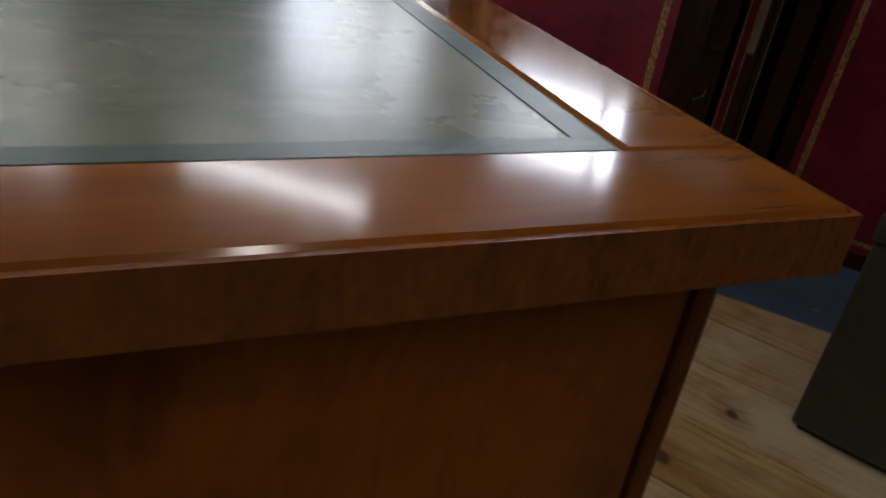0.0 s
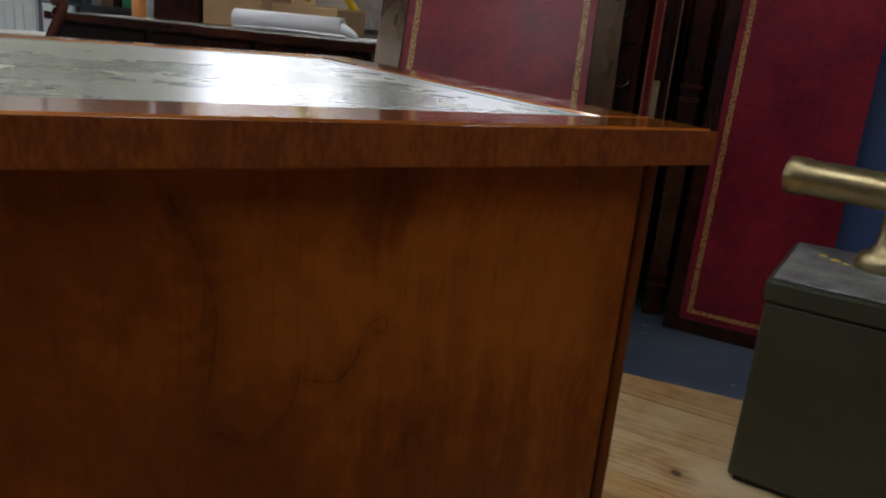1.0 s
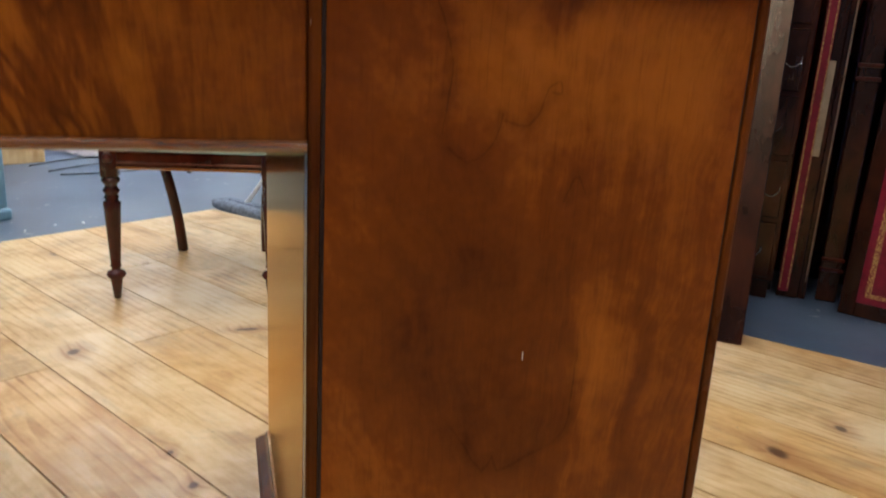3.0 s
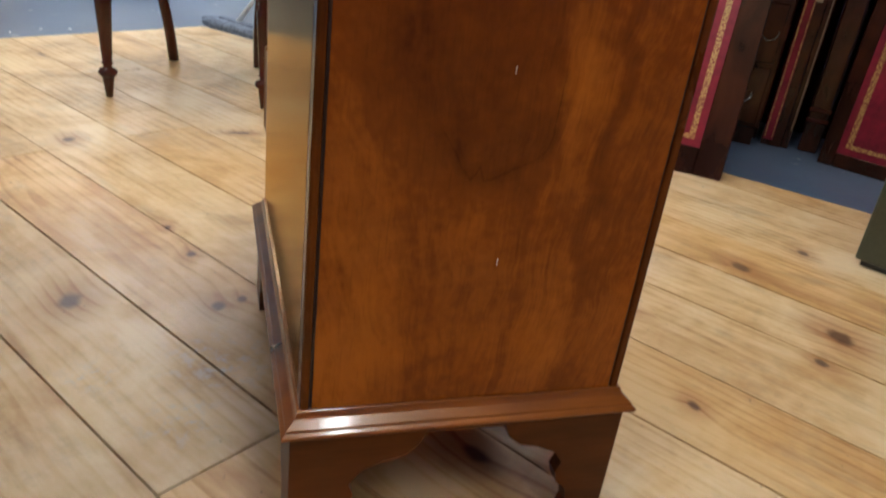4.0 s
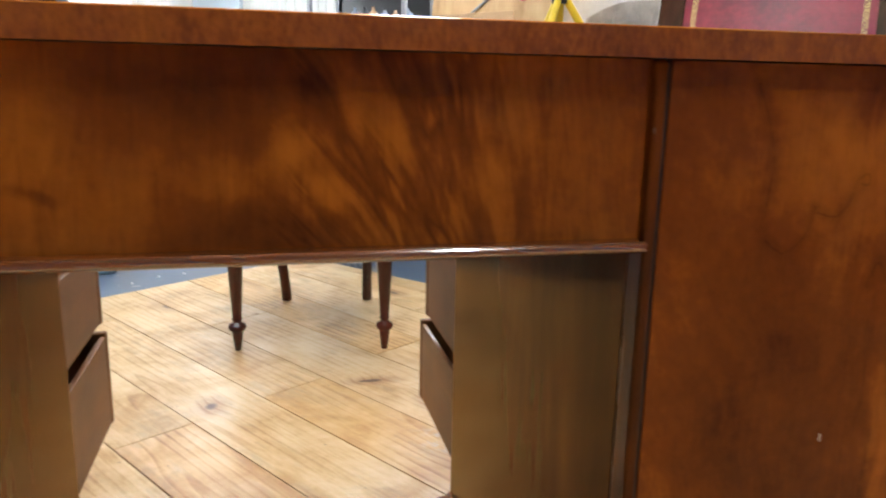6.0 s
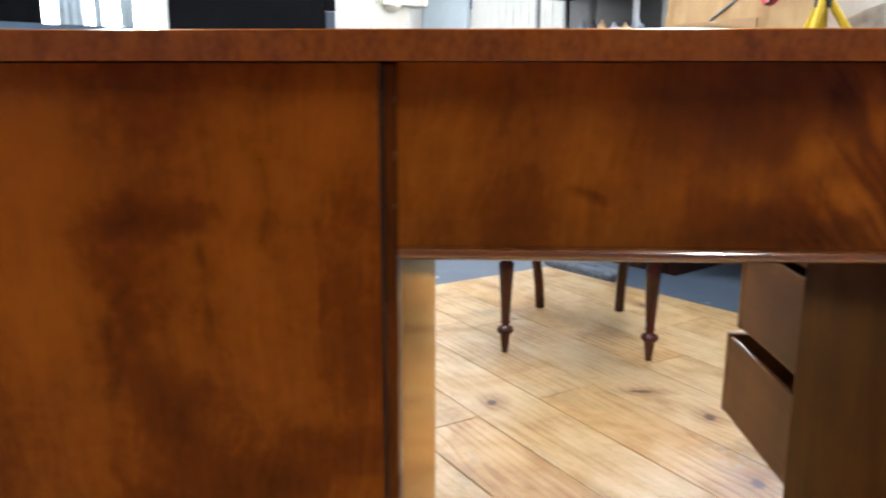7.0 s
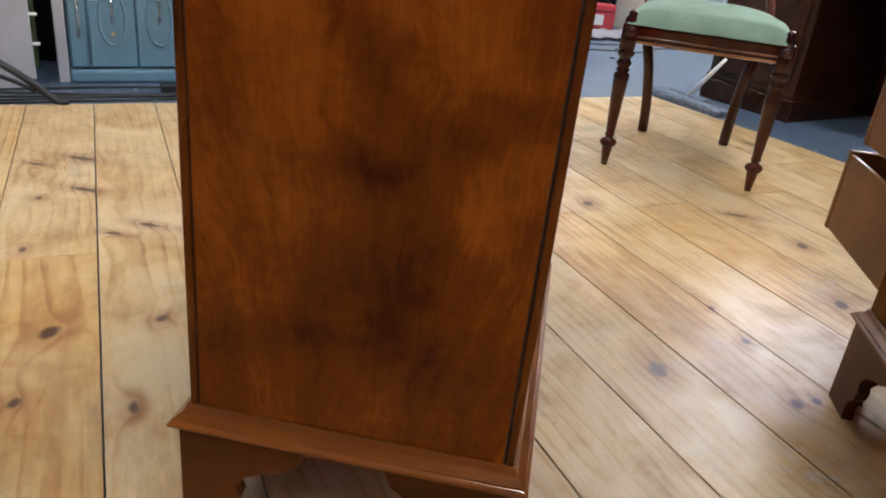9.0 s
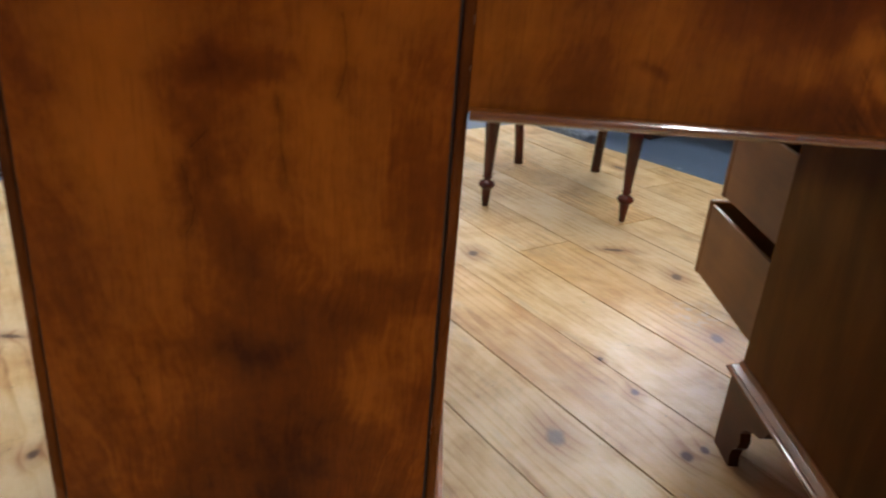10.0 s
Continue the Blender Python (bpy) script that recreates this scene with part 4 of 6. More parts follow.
# ---- chair ----
def chair(m):
    c = thing("dining_chair", m, "rosewood dining chair with green velvet seat and turned front legs", "chair")
    fw, bw, dp, sh = 0.205, 0.186, 0.46, 0.405
    leg = [(0.009, 0.0), (0.0150, 0.050), (0.0150, 0.055), (0.021, 0.059), (0.0255, 0.068), (0.021, 0.077), (0.0115, 0.081), (0.0115, 0.088), (0.0155, 0.092), (0.0125, 0.097),
           (0.014, 0.120), (0.0215, 0.250), (0.0225, 0.268), (0.015, 0.274), (0.020, 0.281), (0.015, 0.287), (0.020, 0.294), (0.022, 0.300), (0.016, 0.307), (0.016, 0.315), (0.023, 0.322), (0.024, 0.330), (0.017, 0.337)]
    for s in (-1, 1):
        ft = lathe(leg, 18, m=Matrix.Translation((s * fw, 0, 0)))
        box(s * fw - 0.021, s * fw + 0.021, -0.021, 0.021, 0.335, sh + 0.004, 0.003, 1, bm=ft)
        lathe([(0.016, 0.0), (0.012, 0.006), (0.006, 0.012), (0.001, 0.013)], 12, bm=ft, m=Matrix.Translation((s * fw, -0.022, sh - 0.018)) @ Matrix.Rotation(radians(90), 4, "X"))
        lathe([(0.019, 0.0), (0.020, 0.008), (0.012, 0.020), (0.013, 0.028), (0.004, 0.036)], 12, bm=ft, m=Matrix.Translation((s * fw, 0.0, sh + 0.004)))
        part("front_leg", ft, M_CHAIR, c, "turned tapering front leg", smooth=True)
        # sabre back leg running up into the back upright
        bl = pipe([(s * 0.138 + 0.015, 0.497, 0.0), (s * 0.142 + 0.012, 0.470, 0.11), (s * 0.156 + 0.006, dp - 0.012, 0.24), (s * bw, dp - 0.004, 0.37), (s * (bw + 0.002), dp + 0.002, 0.44)], 0.015, 8, 0.014, 1.15)
        part("back_leg", bl, M_CHAIR, c, "curved sabre back leg", smooth=True)
        up = pipe([(s * (bw + 0.002), dp + 0.002, 0.435), (s * (bw - 0.006), dp + 0.010, 0.48), (s * (bw - 0.028), dp + 0.024, 0.54), (s * (bw - 0.036), dp + 0.042, 0.61), (s * (bw - 0.020), dp + 0.062, 0.69), (s * (bw + 0.008), dp + 0.078, 0.76), (s * (bw + 0.020), dp + 0.086, 0.80)], 0.014, 12, 0.013, 1.1)
        part("back_upright", up, M_CREST, c, "waisted polished back upright", smooth=True)
        sr = plate([(0, 0.345), (dp - 0.02, 0.345), (dp - 0.02, sh), (0, sh)], 0.018)
        a = math.degrees(math.atan2(dp, s * (bw - fw)))
        part("side_rail", sr, M_CHAIR, c, m=pose(s * fw - (0.009 if s > 0 else -0.009), 0.02, 0, 0, 0, a))
    part("front_rail", box(-fw + 0.02, fw - 0.02, -0.016, 0.004, 0.362, sh, 0.003, 1), M_CHAIR, c)
    part("front_bead", box(-fw + 0.02, fw - 0.02, -0.024, -0.013, 0.358, 0.367, 0.004, 2), M_BEAD, c, "light glossy bead")
    part("front_bead", box(-fw + 0.02, fw - 0.02, -0.021, -0.014, 0.372, 0.379, 0.003, 2), M_CREST, c)
    part("back_rail", box(-bw + 0.01, bw - 0.01, dp - 0.02, dp, 0.350, sh, 0.003, 1), M_CHAIR, c)
    # domed upholstered seat
    bm = bmesh.new()
    N = 18
    g = {}
    for i in range(N + 1):
        for j in range(N + 1):
            u, v = i / N * 2 - 1, j / N * 2 - 1
            w = fw + 0.022 + (bw + 0.010 - fw - 0.022) * (v + 1) / 2
            e = (1 - abs(u) ** 5) * (1 - abs(v) ** 5)
            r = 1 - 0.025 * (abs(u) ** 6) * (abs(v) ** 6) * 2
            g[i, j] = bm.verts.new((u * w * r, (v + 1) / 2 * (dp - 0.0) - 0.022, sh + 0.002 + 0.046 * max(0, e) ** 0.20 + 0.020 * (1 - u * u) * (1 - v * v) + 0.003 * noise.noise(Vector((u * 3, v * 3, 1)))))
    for i in range(N):
        for j in range(N):
            bm.faces.new((g[i, j], g[i + 1, j], g[i + 1, j + 1], g[i, j + 1]))
    part("seat", bm, M_GREENV, c, "plump sage green velvet seat", smooth=True)
    # scrolled crest rail and lower back rail
    yb = dp + 0.088
    for drop, rad, nm in ((0.0, 0.0150, "crest_rail"), (0.024, 0.0105, "crest_bead")):
        w_ = 1.0 - drop * 2.2
        pts = [(-0.238, yb, 0.795), (-0.232, yb + 0.004, 0.835), (-0.212, yb + 0.007, 0.862), (-0.175, yb + 0.008, 0.877), (-0.120, yb + 0.01, 0.876), (-0.065, yb + 0.012, 0.864), (-0.012, yb + 0.014, 0.857), (0.045, yb + 0.012, 0.865), (0.100, yb + 0.01, 0.877), (0.140, yb + 0.008, 0.878), (0.175, yb + 0.006, 0.862), (0.195, yb + 0.003, 0.835), (0.200, yb, 0.795)]
        part(nm, pipe([((x + 0.018) * w_ - 0.018, y - drop * 0.2, z - drop * (1.0 if z > 0.8 else 0.0)) for x, y, z in pts], rad, 12, None, 1.15), M_CREST, c, "wavy polished crest rail" if drop == 0.0 else "", smooth=True)
    for s in (-1, 1):
        part("crest_arm", pipe([(s * 0.219 - 0.019, yb, 0.805), (s * 0.205 - 0.012, yb - 0.004, 0.78), (s * 0.185, yb - 0.006, 0.765)], 0.014, 8), M_CHAIR, c, smooth=True)
    part("back_splat", pipe([(-bw + 0.036, dp + 0.040, 0.60), (-0.08, dp + 0.05, 0.575), (0.0, dp + 0.055, 0.60), (0.08, dp + 0.05, 0.575), (bw - 0.036, dp + 0.040, 0.60)], 0.014, 8), M_CHAIR, c, smooth=True)
    return c


chair(pose(0.107, 1.588, 0.0, 0, 0, -7.5))


# ---- olive box with a brass shell case on it ----
ammo = thing("metal_box", pose(1.475, 0.555, 0.0, 0, 0, 29), "tall olive green metal box with a worn grey lid", "box")
part("body", box(0.0, 0.37, -0.42, 0.0, 0.012, 0.385, 0.006, 2), M_OLIVE, ammo)
part("base_strip", box(0.012, 0.36, -0.408, -0.012, 0.0, 0.014), M_BLACK, ammo)
part("lid", box(-0.006, 0.376, -0.426, 0.006, 0.386, 0.43, 0.007, 2), M_OLIVE, ammo)
part("lid_plate", box(0.004, 0.366, -0.416, -0.004, 0.43, 0.434, 0.002, 1), M_LID, ammo, "worn grey lid top with yellow paint spots")
for a, b, r in ((0.25, -0.088, 0.011), (0.27, -0.062, 0.009), (0.235, -0.11, 0.007)):
    part("paint_spot", lathe([(r, 0.0), (r * 0.8, 0.0012)], 9, m=Matrix.Translation((a, b, 0.434))), M_YELLOW, ammo)
tap = thing("brass_lamp", pose(1.775, 0.525, 0.434), "old brass cylinder on a turned foot on the box lid", "lamp")
part("foot", lathe([(0.05, 0.0), (0.052, 0.012), (0.046, 0.03), (0.03, 0.036), (0.022, 0.05), (0.018, 0.12), (0.024, 0.14)], 20), M_BRASS, tap, smooth=True)
part("barrel", lathe([(0.030, -0.21), (0.040, -0.205), (0.041, -0.17), (0.038, -0.165), (0.038, 0.17), (0.042, 0.18), (0.034, 0.19)], 20, m=Matrix.Translation((-0.01, 0.005, 0.158)) @ Matrix.Rotation(radians(-73), 4, "Z") @ Matrix.Rotation(radians(90), 4, "Y")), M_BRASS, tap, smooth=True)


# ---- red leather desk tops stood on end ----
def leaning_top(m, w, h, th, label, gold=0.016, border=0.075, right=True):
    """A desk top on its end: x along its width, y into its thickness, z up."""
    t = thing("desk_top", m, label, "desk top", "loose desk tops")
    bm = bmesh.new()
    xr = w - border if right else w
    for a, b, c, d in ((0, border, 0, h), (xr, w, 0, h), (border, xr, 0, border), (border, xr, h - border, h)):
        if b > a:
            box(a, b, 0, 0.02, c, d, 0.003, 1, bm=bm)
    part("frame", bm, M_DARK, t, "glossy dark mahogany border")
    part("core", box(0.004, w - 0.004, 0.012, th, 0.004, h - 0.004, 0.004, 1), M_DARK, t)
    part("leather", box(border, xr, 0.003, 0.012, border, h - border), M_REDL, t, "dark red leather")
    g = bmesh.new()
    o = border + 0.020
    xe = w - o if right else w
    for a, b, c, d in ((o, o + gold, o, h - o), (w - o - gold, w - o, o, h - o), (o + gold, xe - (gold if right else 0), o, o + gold * 0.8), (o + gold, xe - (gold if right else 0), h - o - gold * 0.8, h - o)):
        if right or a < w - 2 * o:
            box(a, b, 0.0022, 0.0032, c, d, bm=g)
    part("gold_tooling", g, M_GOLDB, t, "stamped gold scroll border")
    return t


def basis(origin, xdir, lean=0.0):
    """x along xdir on the floor, z up and leaning back by so many degrees, y into the thing."""
    x = Vector((xdir[0], xdir[1], 0)).normalized()
    y = Vector((0, 0, 1)).cross(x)
    m = Matrix((x, y, Vector((0, 0, 1)))).transposed().to_4x4()
    return Matrix.Translation(origin) @ m @ Matrix.Rotation(radians(-lean), 4, "X")


E1 = Vector((0.78, -0.62, 0)).normalized()
o1 = Vector((1.475, 1.035, 0.0)) - E1 * 0.66
leaning_top(basis(o1, E1, 20.0), 0.66, 1.35, 0.045, "red leather desk top leaning against the dark desk")
E2 = Vector((0.53, -0.848, 0)).normalized()
o2 = Vector((2.015, 1.28, GROUND))
leaning_top(basis(o2, E2, 5.0), 0.425, 1.4, 0.05, right=False, border=0.045, label="large red leather desk top with gold tooling stood on end")
# a third one, seen on its narrow end, with a bare worn strip
E3 = Vector((0.745, -0.667, 0))
t3 = thing("desk_top", basis((1.930, 1.450, GROUND), E3, 0), "narrow red leather desk top with gilt edges stood on end", "desk top", "loose desk tops")
part("core", box(-0.004, 0.062, 0.006, 0.03, 0.0, 1.12, 0.003, 1), M_DARK, t3)
part("leather", box(0.0, 0.032, 0.002, 0.008, 0.02, 1.10, 0.002, 1), M_REDL, t3, "rubbed red leather")
for x_ in (0.003, 0.026):
    part("gold_tooling", box(x_, x_ + 0.004, 0.0008, 0.003, 0.03, 1.09), M_GOLDB, t3, "stamped gold line")
part("bare_strip", box(0.030, 0.050, 0.0, 0.008, 0.465, 0.755, 0.002, 1), M_BAREW, t3, "pale bare wood strip")
brd = thing("board", basis((1.985, 1.418, GROUND), E3, 0), "thin dark board with a pale worn edge stood upright", "board")
part("board", box(0.0, 0.022, 0.0, 0.05, 0.0, 1.10, 0.002, 1), M_DARK, brd)
part("worn_edge", box(0.0145, 0.0185, -0.0012, 0.0, 0.06, 1.05), M_NICK, brd)
blk = thing("wood_block", basis((1.895, 1.490, GROUND + 0.0), E3, 0), "pale raw wood offcut on end behind the desk tops", "offcut")
part("offcut", box(0.0, 0.030, 0.05, 0.075, 0.0, 1.03, 0.003, 1), M_DARK, blk)
part("sawn_end", box(0.001, 0.029, 0.048, 0.0505, 0.955, 1.028, 0.001, 1), M_BAREW, blk, "pale bare sawn end")

# dark cabinet with ring pulls between the tops
cab = thing("drawer_cabinet", basis((1.535, 1.665, GROUND), E1, 0), "dark mahogany drawer cabinet with small metal pulls", "cabinet")
part("carcass", box(0, 0.42, 0.012, 0.45, 0.06, 1.25, 0.004, 1), M_DARK, cab)
part("plinth", box(0.01, 0.41, 0.03, 0.43, 0.0, 0.06), M_DARK, cab)
for i in range(6):
    z = 0.075 + i * 0.195
    d = part("drawer_front", box(0.015, 0.405, 0.0, 0.014, z, z + 0.18, 0.003, 1), M_DARK, cab)
    for hx in (0.10, 0.37 if i % 2 else 0.345):
        part("handle", pipe([(hx - 0.025, -0.001, z + 0.10), (hx - 0.022, -0.014, z + 0.085), (hx, -0.018, z + 0.07), (hx + 0.022, -0.014, z + 0.085), (hx + 0.025, -0.001, z + 0.10)], 0.0018), M_STEEL, d, smooth=True)
leg = thing("table_leg", pose(2.076, 1.397, GROUND, 0, 0, -42), "dark square table leg propped behind the tops", "table leg")
part("post", box(-0.03, 0.03, -0.03, 0.03, 0.0, 1.25, 0.004, 1), M_DARK, leg)
for z_ in (0.10, 0.135, 0.70, 0.74):
    part("ring", box(-0.036, 0.036, -0.036, 0.036, z_, z_ + 0.014, 0.005, 2), M_CHAIR, leg)
structure("wall_partition", rbox(2.66, 2.74, -3.9, -0.42, GROUND, 2.4), M_BLUEW, "blue painted partition")

# ---- dark desk behind the chair ----
ED = Vector((0.66, -0.75, 0)).normalized()
dd = thing("writing_desk", basis((0.395, 3.02, GROUND), ED, 0), "old dark mahogany pedestal desk with a scuffed grey top", "desk")
DZ = 0.762 - GROUND
part("tabletop", box(-0.03, 1.36, -0.03, 0.66, DZ - 0.03, DZ, 0.004, 2), M_DARKX, dd)
part("top_leather", box(0.03, 1.30, 0.02, 0.60, DZ - 0.001, DZ + 0.002), plain("dusty_top", (0.30, 0.29, 0.25), 0.5, vary=0.3), dd, "dusty grey-green leather")
for x0, x1 in ((0.0, 0.44), (0.92, 1.33)):
    part("pedestal", box(x0, x1, 0.0, 0.62, 0.09, DZ - 0.16, 0.003, 1), M_DARK, dd)
    part("plinth", box(x0 - 0.015, x1 + 0.015, -0.015, 0.635, 0.0, 0.09, 0.005, 1), M_DARK, dd)
    part("raised_panel", box(x0 + 0.03, x1 - 0.03, -0.010, 0.0, 0.13, DZ - 0.19, 0.006, 2), M_DARK, dd)
    part("base_moulding", box(x0 - 0.008, x1 + 0.008, -0.008, 0.628, 0.09, 0.115, 0.007, 3), M_DARK, dd)
part("frieze", box(0.0, 1.33, 0.0, 0.62, DZ - 0.16, DZ - 0.03), M_DARK, dd)
part("modesty_panel", box(0.44, 0.92, 0.60, 0.62, 0.0, DZ - 0.16), M_DARK, dd)
for x0, x1 in ((0.02, 0.42), (0.46, 0.88), (0.92, 1.31)):
    part("frieze_drawer", box(x0, x1, -0.012, 0.0, DZ - 0.15, DZ - 0.04, 0.004, 1), M_DARK, dd)


def on_desk(x, y, z=0.0, turn=0.0):
    return basis((0.395, 3.02, GROUND + DZ + 0.003 + z), ED, 0) @ pose(x, y, 0, 0, 0, turn)


roll = thing("paper_roll", on_desk(0.93, 0.14, 0.0, 4), "roll of white paper lying on the dark desk", "paper roll")
rp = bmesh.new()
seg = 24
outer = []
for xx in (-0.21, 0.21):
    outer.append([[rp.verts.new((xx, r * math.cos(2 * math.pi * k / seg), 0.0345 + r * math.sin(2 * math.pi * k / seg))) for k in range(seg)] for r in (0.034, 0.020)])
for k in range(seg):
    j = (k + 1) % seg
    rp.faces.new((outer[0][0][k], outer[0][0][j], outer[1][0][j], outer[1][0][k]))
    rp.faces.new((outer[0][1][k], outer[0][1][j], outer[1][1][j], outer[1][1][k]))
    for e in (0, 1):
        rp.faces.new((outer[e][0][k], outer[e][0][j], outer[e][1][j], outer[e][1][k]))
part("roll", rp, M_PAPER, roll, smooth=True)
part("loose_sheet", pipe([(-0.2, -0.03, 0.006), (0.0, -0.055, 0.010), (0.25, -0.06, 0.006)], 0.012, 8, None, 0.4), M_PAPER, roll)
part("bag_end", pipe([(0.21, 0.0, 0.03), (0.25, -0.015, 0.02), (0.28, -0.03, 0.006)], 0.022, 8, 0.006), M_PAPER, roll, smooth=True)


def carton(name, m, w, d, h, mat, label, category="box"):
    c = thing(name, m, label, category)
    part("body", box(-w / 2, w / 2, -d / 2, d / 2, 0.0, h, 0.004, 1), mat, c)
    part("flap", box(-w / 2 + 0.004, -0.002, -d / 2 + 0.004, d / 2 - 0.004, h, h + 0.004), mat, c)
    part("flap", box(0.002, w / 2 - 0.004, -d / 2 + 0.004, d / 2 - 0.004, h, h + 0.004), mat, c)
    return c


carton("dark_box", on_desk(0.34, 0.36, 0, 5), 0.20, 0.22, 0.13, M_DARK, "small dark wooden box on the desk")
carton("cardboard_box", on_desk(0.585, 0.40, 0, 3), 0.26, 0.24, 0.16, M_CARD, "brown cardboard box on the desk")
carton("cardboard_box", on_desk(0.88, 0.45, 0, -3), 0.30, 0.22, 0.10, M_CARD, "low brown cardboard box on the desk")
case = thing("flat_case", on_desk(0.455, 0.34, 0.168, 4), "flat grey-blue instrument case lying on the boxes", "case")
part("shell", box(-0.23, 0.23, -0.10, 0.10, 0.0, 0.034, 0.012, 3), M_SLATE, case)
part("knob", lathe([(0.012, 0.0), (0.016, 0.008), (0.015, 0.02), (0.004, 0.026)], 12, m=Matrix.Translation((0.0, 0.0, 0.034))), M_RED, case, smooth=True)
bottle = thing("sealant_tube", on_desk(0.13, 0.30), "orange sealant cartridge standing on the desk", "tube")
part("cartridge", lathe([(0.028, 0.0), (0.029, 0.004), (0.029, 0.19), (0.024, 0.198)], 16), M_ORANGE, bottle, smooth=True)
part("nozzle", lathe([(0.012, 0.198), (0.011, 0.21), (0.004, 0.27)], 10), M_WHITE, bottle, smooth=True)

# yellow tripod on a side table behind the desk
stb = thing("side_table", room_pose(3.17, 1.76, GROUND), "plain dark side table behind the desk", "table")
part("tabletop", box(-0.34, 0.34, -0.30, 0.34, 0.795, 0.82, 0.004, 1), M_DARKX, stb)
for x_, y_ in ((-0.3, -0.26), (0.3, -0.26), (-0.3, 0.3), (0.3, 0.3)):
    part("leg", box(x_ - 0.02, x_ + 0.02, y_ - 0.02, y_ + 0.02, 0.0, 0.795, 0.003, 1), M_DARK, stb)
tr = thing("tripod_stand", room_pose(3.17, 1.76, GROUND + 0.82), "yellow metal tripod stand with a black collar", "tripod")
part("pole", lathe([(0.018, 0.10), (0.018, 1.3)], 12), M_YELLOW, tr, smooth=True)
part("collar", box(-0.035, 0.035, -0.035, 0.035, 0.355, 0.40, 0.006, 1), M_BLACK, tr)
for a in (-50, 70, 190):
    c, s_ = math.cos(radians(a)), math.sin(radians(a))
    part("leg", pipe([(c * 0.025, s_ * 0.025, 0.385), (c * 0.14, s_ * 0.14, 0.21), (c * 0.275, s_ * 0.275, 0.021)], 0.020, 8), M_YELLOW, tr, smooth=True)
    part("stay", pipe([(c * 0.018, s_ * 0.018, 0.13), (c * 0.15, s_ * 0.15, 0.19)], 0.007, 6), M_YELLOW, tr, smooth=True)

# ---- blue dresser ----
DR0, DR1, DRQ, DRD = -0.485, 1.12, 2.50, 0.46
dres = thing("kitchen_dresser", room_pose(0, 0, GROUND), "teal painted dresser with oval-moulded doors and steel handles", "dresser")
CT = 0.405 - GROUND
part("carcass", box(DR0 + 0.004, DR1 - 0.004, DRQ + 0.02, DRQ + DRD, 0.045, CT - 0.03, 0.003, 1), M_TEAL, dres)
part("plinth", box(DR0, DR1, DRQ - 0.012, DRQ + DRD, 0.0, 0.045, 0.012, 3), M_TEAL, dres)
part("counter", box(DR0 - 0.004, DR1 + 0.004, DRQ - 0.014, DRQ + DRD, CT - 0.03, CT, 0.008, 3), M_PALEB, dres, "pale worn counter with a rounded edge")
part("narrow_door", box(DR0 + 0.008, DR0 + 0.060, DRQ + 0.002, DRQ + 0.02, 0.052, CT - 0.034, 0.003, 1), M_TEAL, dres)
part("narrow_handle", pipe([(DR0 + 0.036, DRQ - 0.002, 0.150), (DR0 + 0.036, DRQ - 0.02, 0.19), (DR0 + 0.036, DRQ - 0.022, 0.24), (DR0 + 0.036, DRQ - 0.002, 0.30)], 0.006, 8, None, 0.6), M_STEEL, dres, smooth=True)
nd = 10
x = DR0 + 0.066
wdoor = 0.150
for i in range(nd):
    d = part("door", box(x + 0.002, x + wdoor - 0.002, DRQ, DRQ + 0.02, 0.052, CT - 0.034, 0.004, 1), M_TEAL, dres)
    cx, cz = x + wdoor / 2, 0.215
    ring = [(cx + 0.042 * math.cos(2 * math.pi * k / 20), DRQ - 0.001, cz + 0.088 * math.sin(2 * math.pi * k / 20)) for k in range(21)]
    part("oval_moulding", pipe(ring, 0.0045, 6), M_TEAL, d, smooth=True)
    part("handle", pipe([(cx, DRQ, cz - 0.015), (cx, DRQ - 0.018, cz + 0.005), (cx, DRQ - 0.022, cz + 0.03), (cx, DRQ - 0.018, cz + 0.058), (cx, DRQ, cz + 0.075)], 0.006, 8, None, 0.6), M_STEEL, d, smooth=True)
    if i == 0:
        part("label", box(x + 0.006, x + 0.036, DRQ - 0.0015, DRQ - 0.0003, 0.272, 0.352), M_PAPER, d, "plain white paper sticker")
        part("lock", lathe([(0.008, 0), (0.007, 0.006)], 10, m=Matrix.Translation((cx, DRQ, cz - 0.05)) @ Matrix.Rotation(radians(90), 4, "X")), M_STEEL, d)
    x += wdoor
part("upright", box(DR0 + 0.0, DR0 + 0.094, DRQ + 0.01, DRQ + 0.05, CT, 1.75, 0.003, 1), M_TEAL, dres, "teal upright with a bored hole and chipped paint")
up_hole = lathe([(0.011, 0.0), (0.011, 0.004)], 14, m=Matrix.Translation((DR0 + 0.052, DRQ + 0.0105, 0.79)) @ Matrix.Rotation(radians(90), 4, "X"))
part("bored_hole", up_hole, M_BLACK, dres)
M_NICKP = plain("chipped_primer", (0.30, 0.21, 0.16), 0.7, vary=0.35, scale=60)
part("paint_chip", plate([(-0.03, 0.012), (-0.012, 0.016), (0.004, 0.010), (0.024, 0.018), (0.028, -0.008), (0.006, -0.020), (-0.014, -0.006)], 0.001, m=Matrix.Translation((DR0 + 0.056, DRQ + 0.009, 0.845))), M_NICKP, dres)
for k, (dx_, w_, h_) in enumerate(((0.000, 0.004, 0.007), (-0.004, 0.006, 0.010), (0.001, 0.008, 0.010))):
    part("pencil_mark", box(DR0 + 0.056 + dx_, DR0 + 0.056 + dx_ + w_, DRQ + 0.0085, DRQ + 0.0105, 0.931 - 0.020 * k, 0.931 - 0.020 * k + h_), M_GREYP, dres)
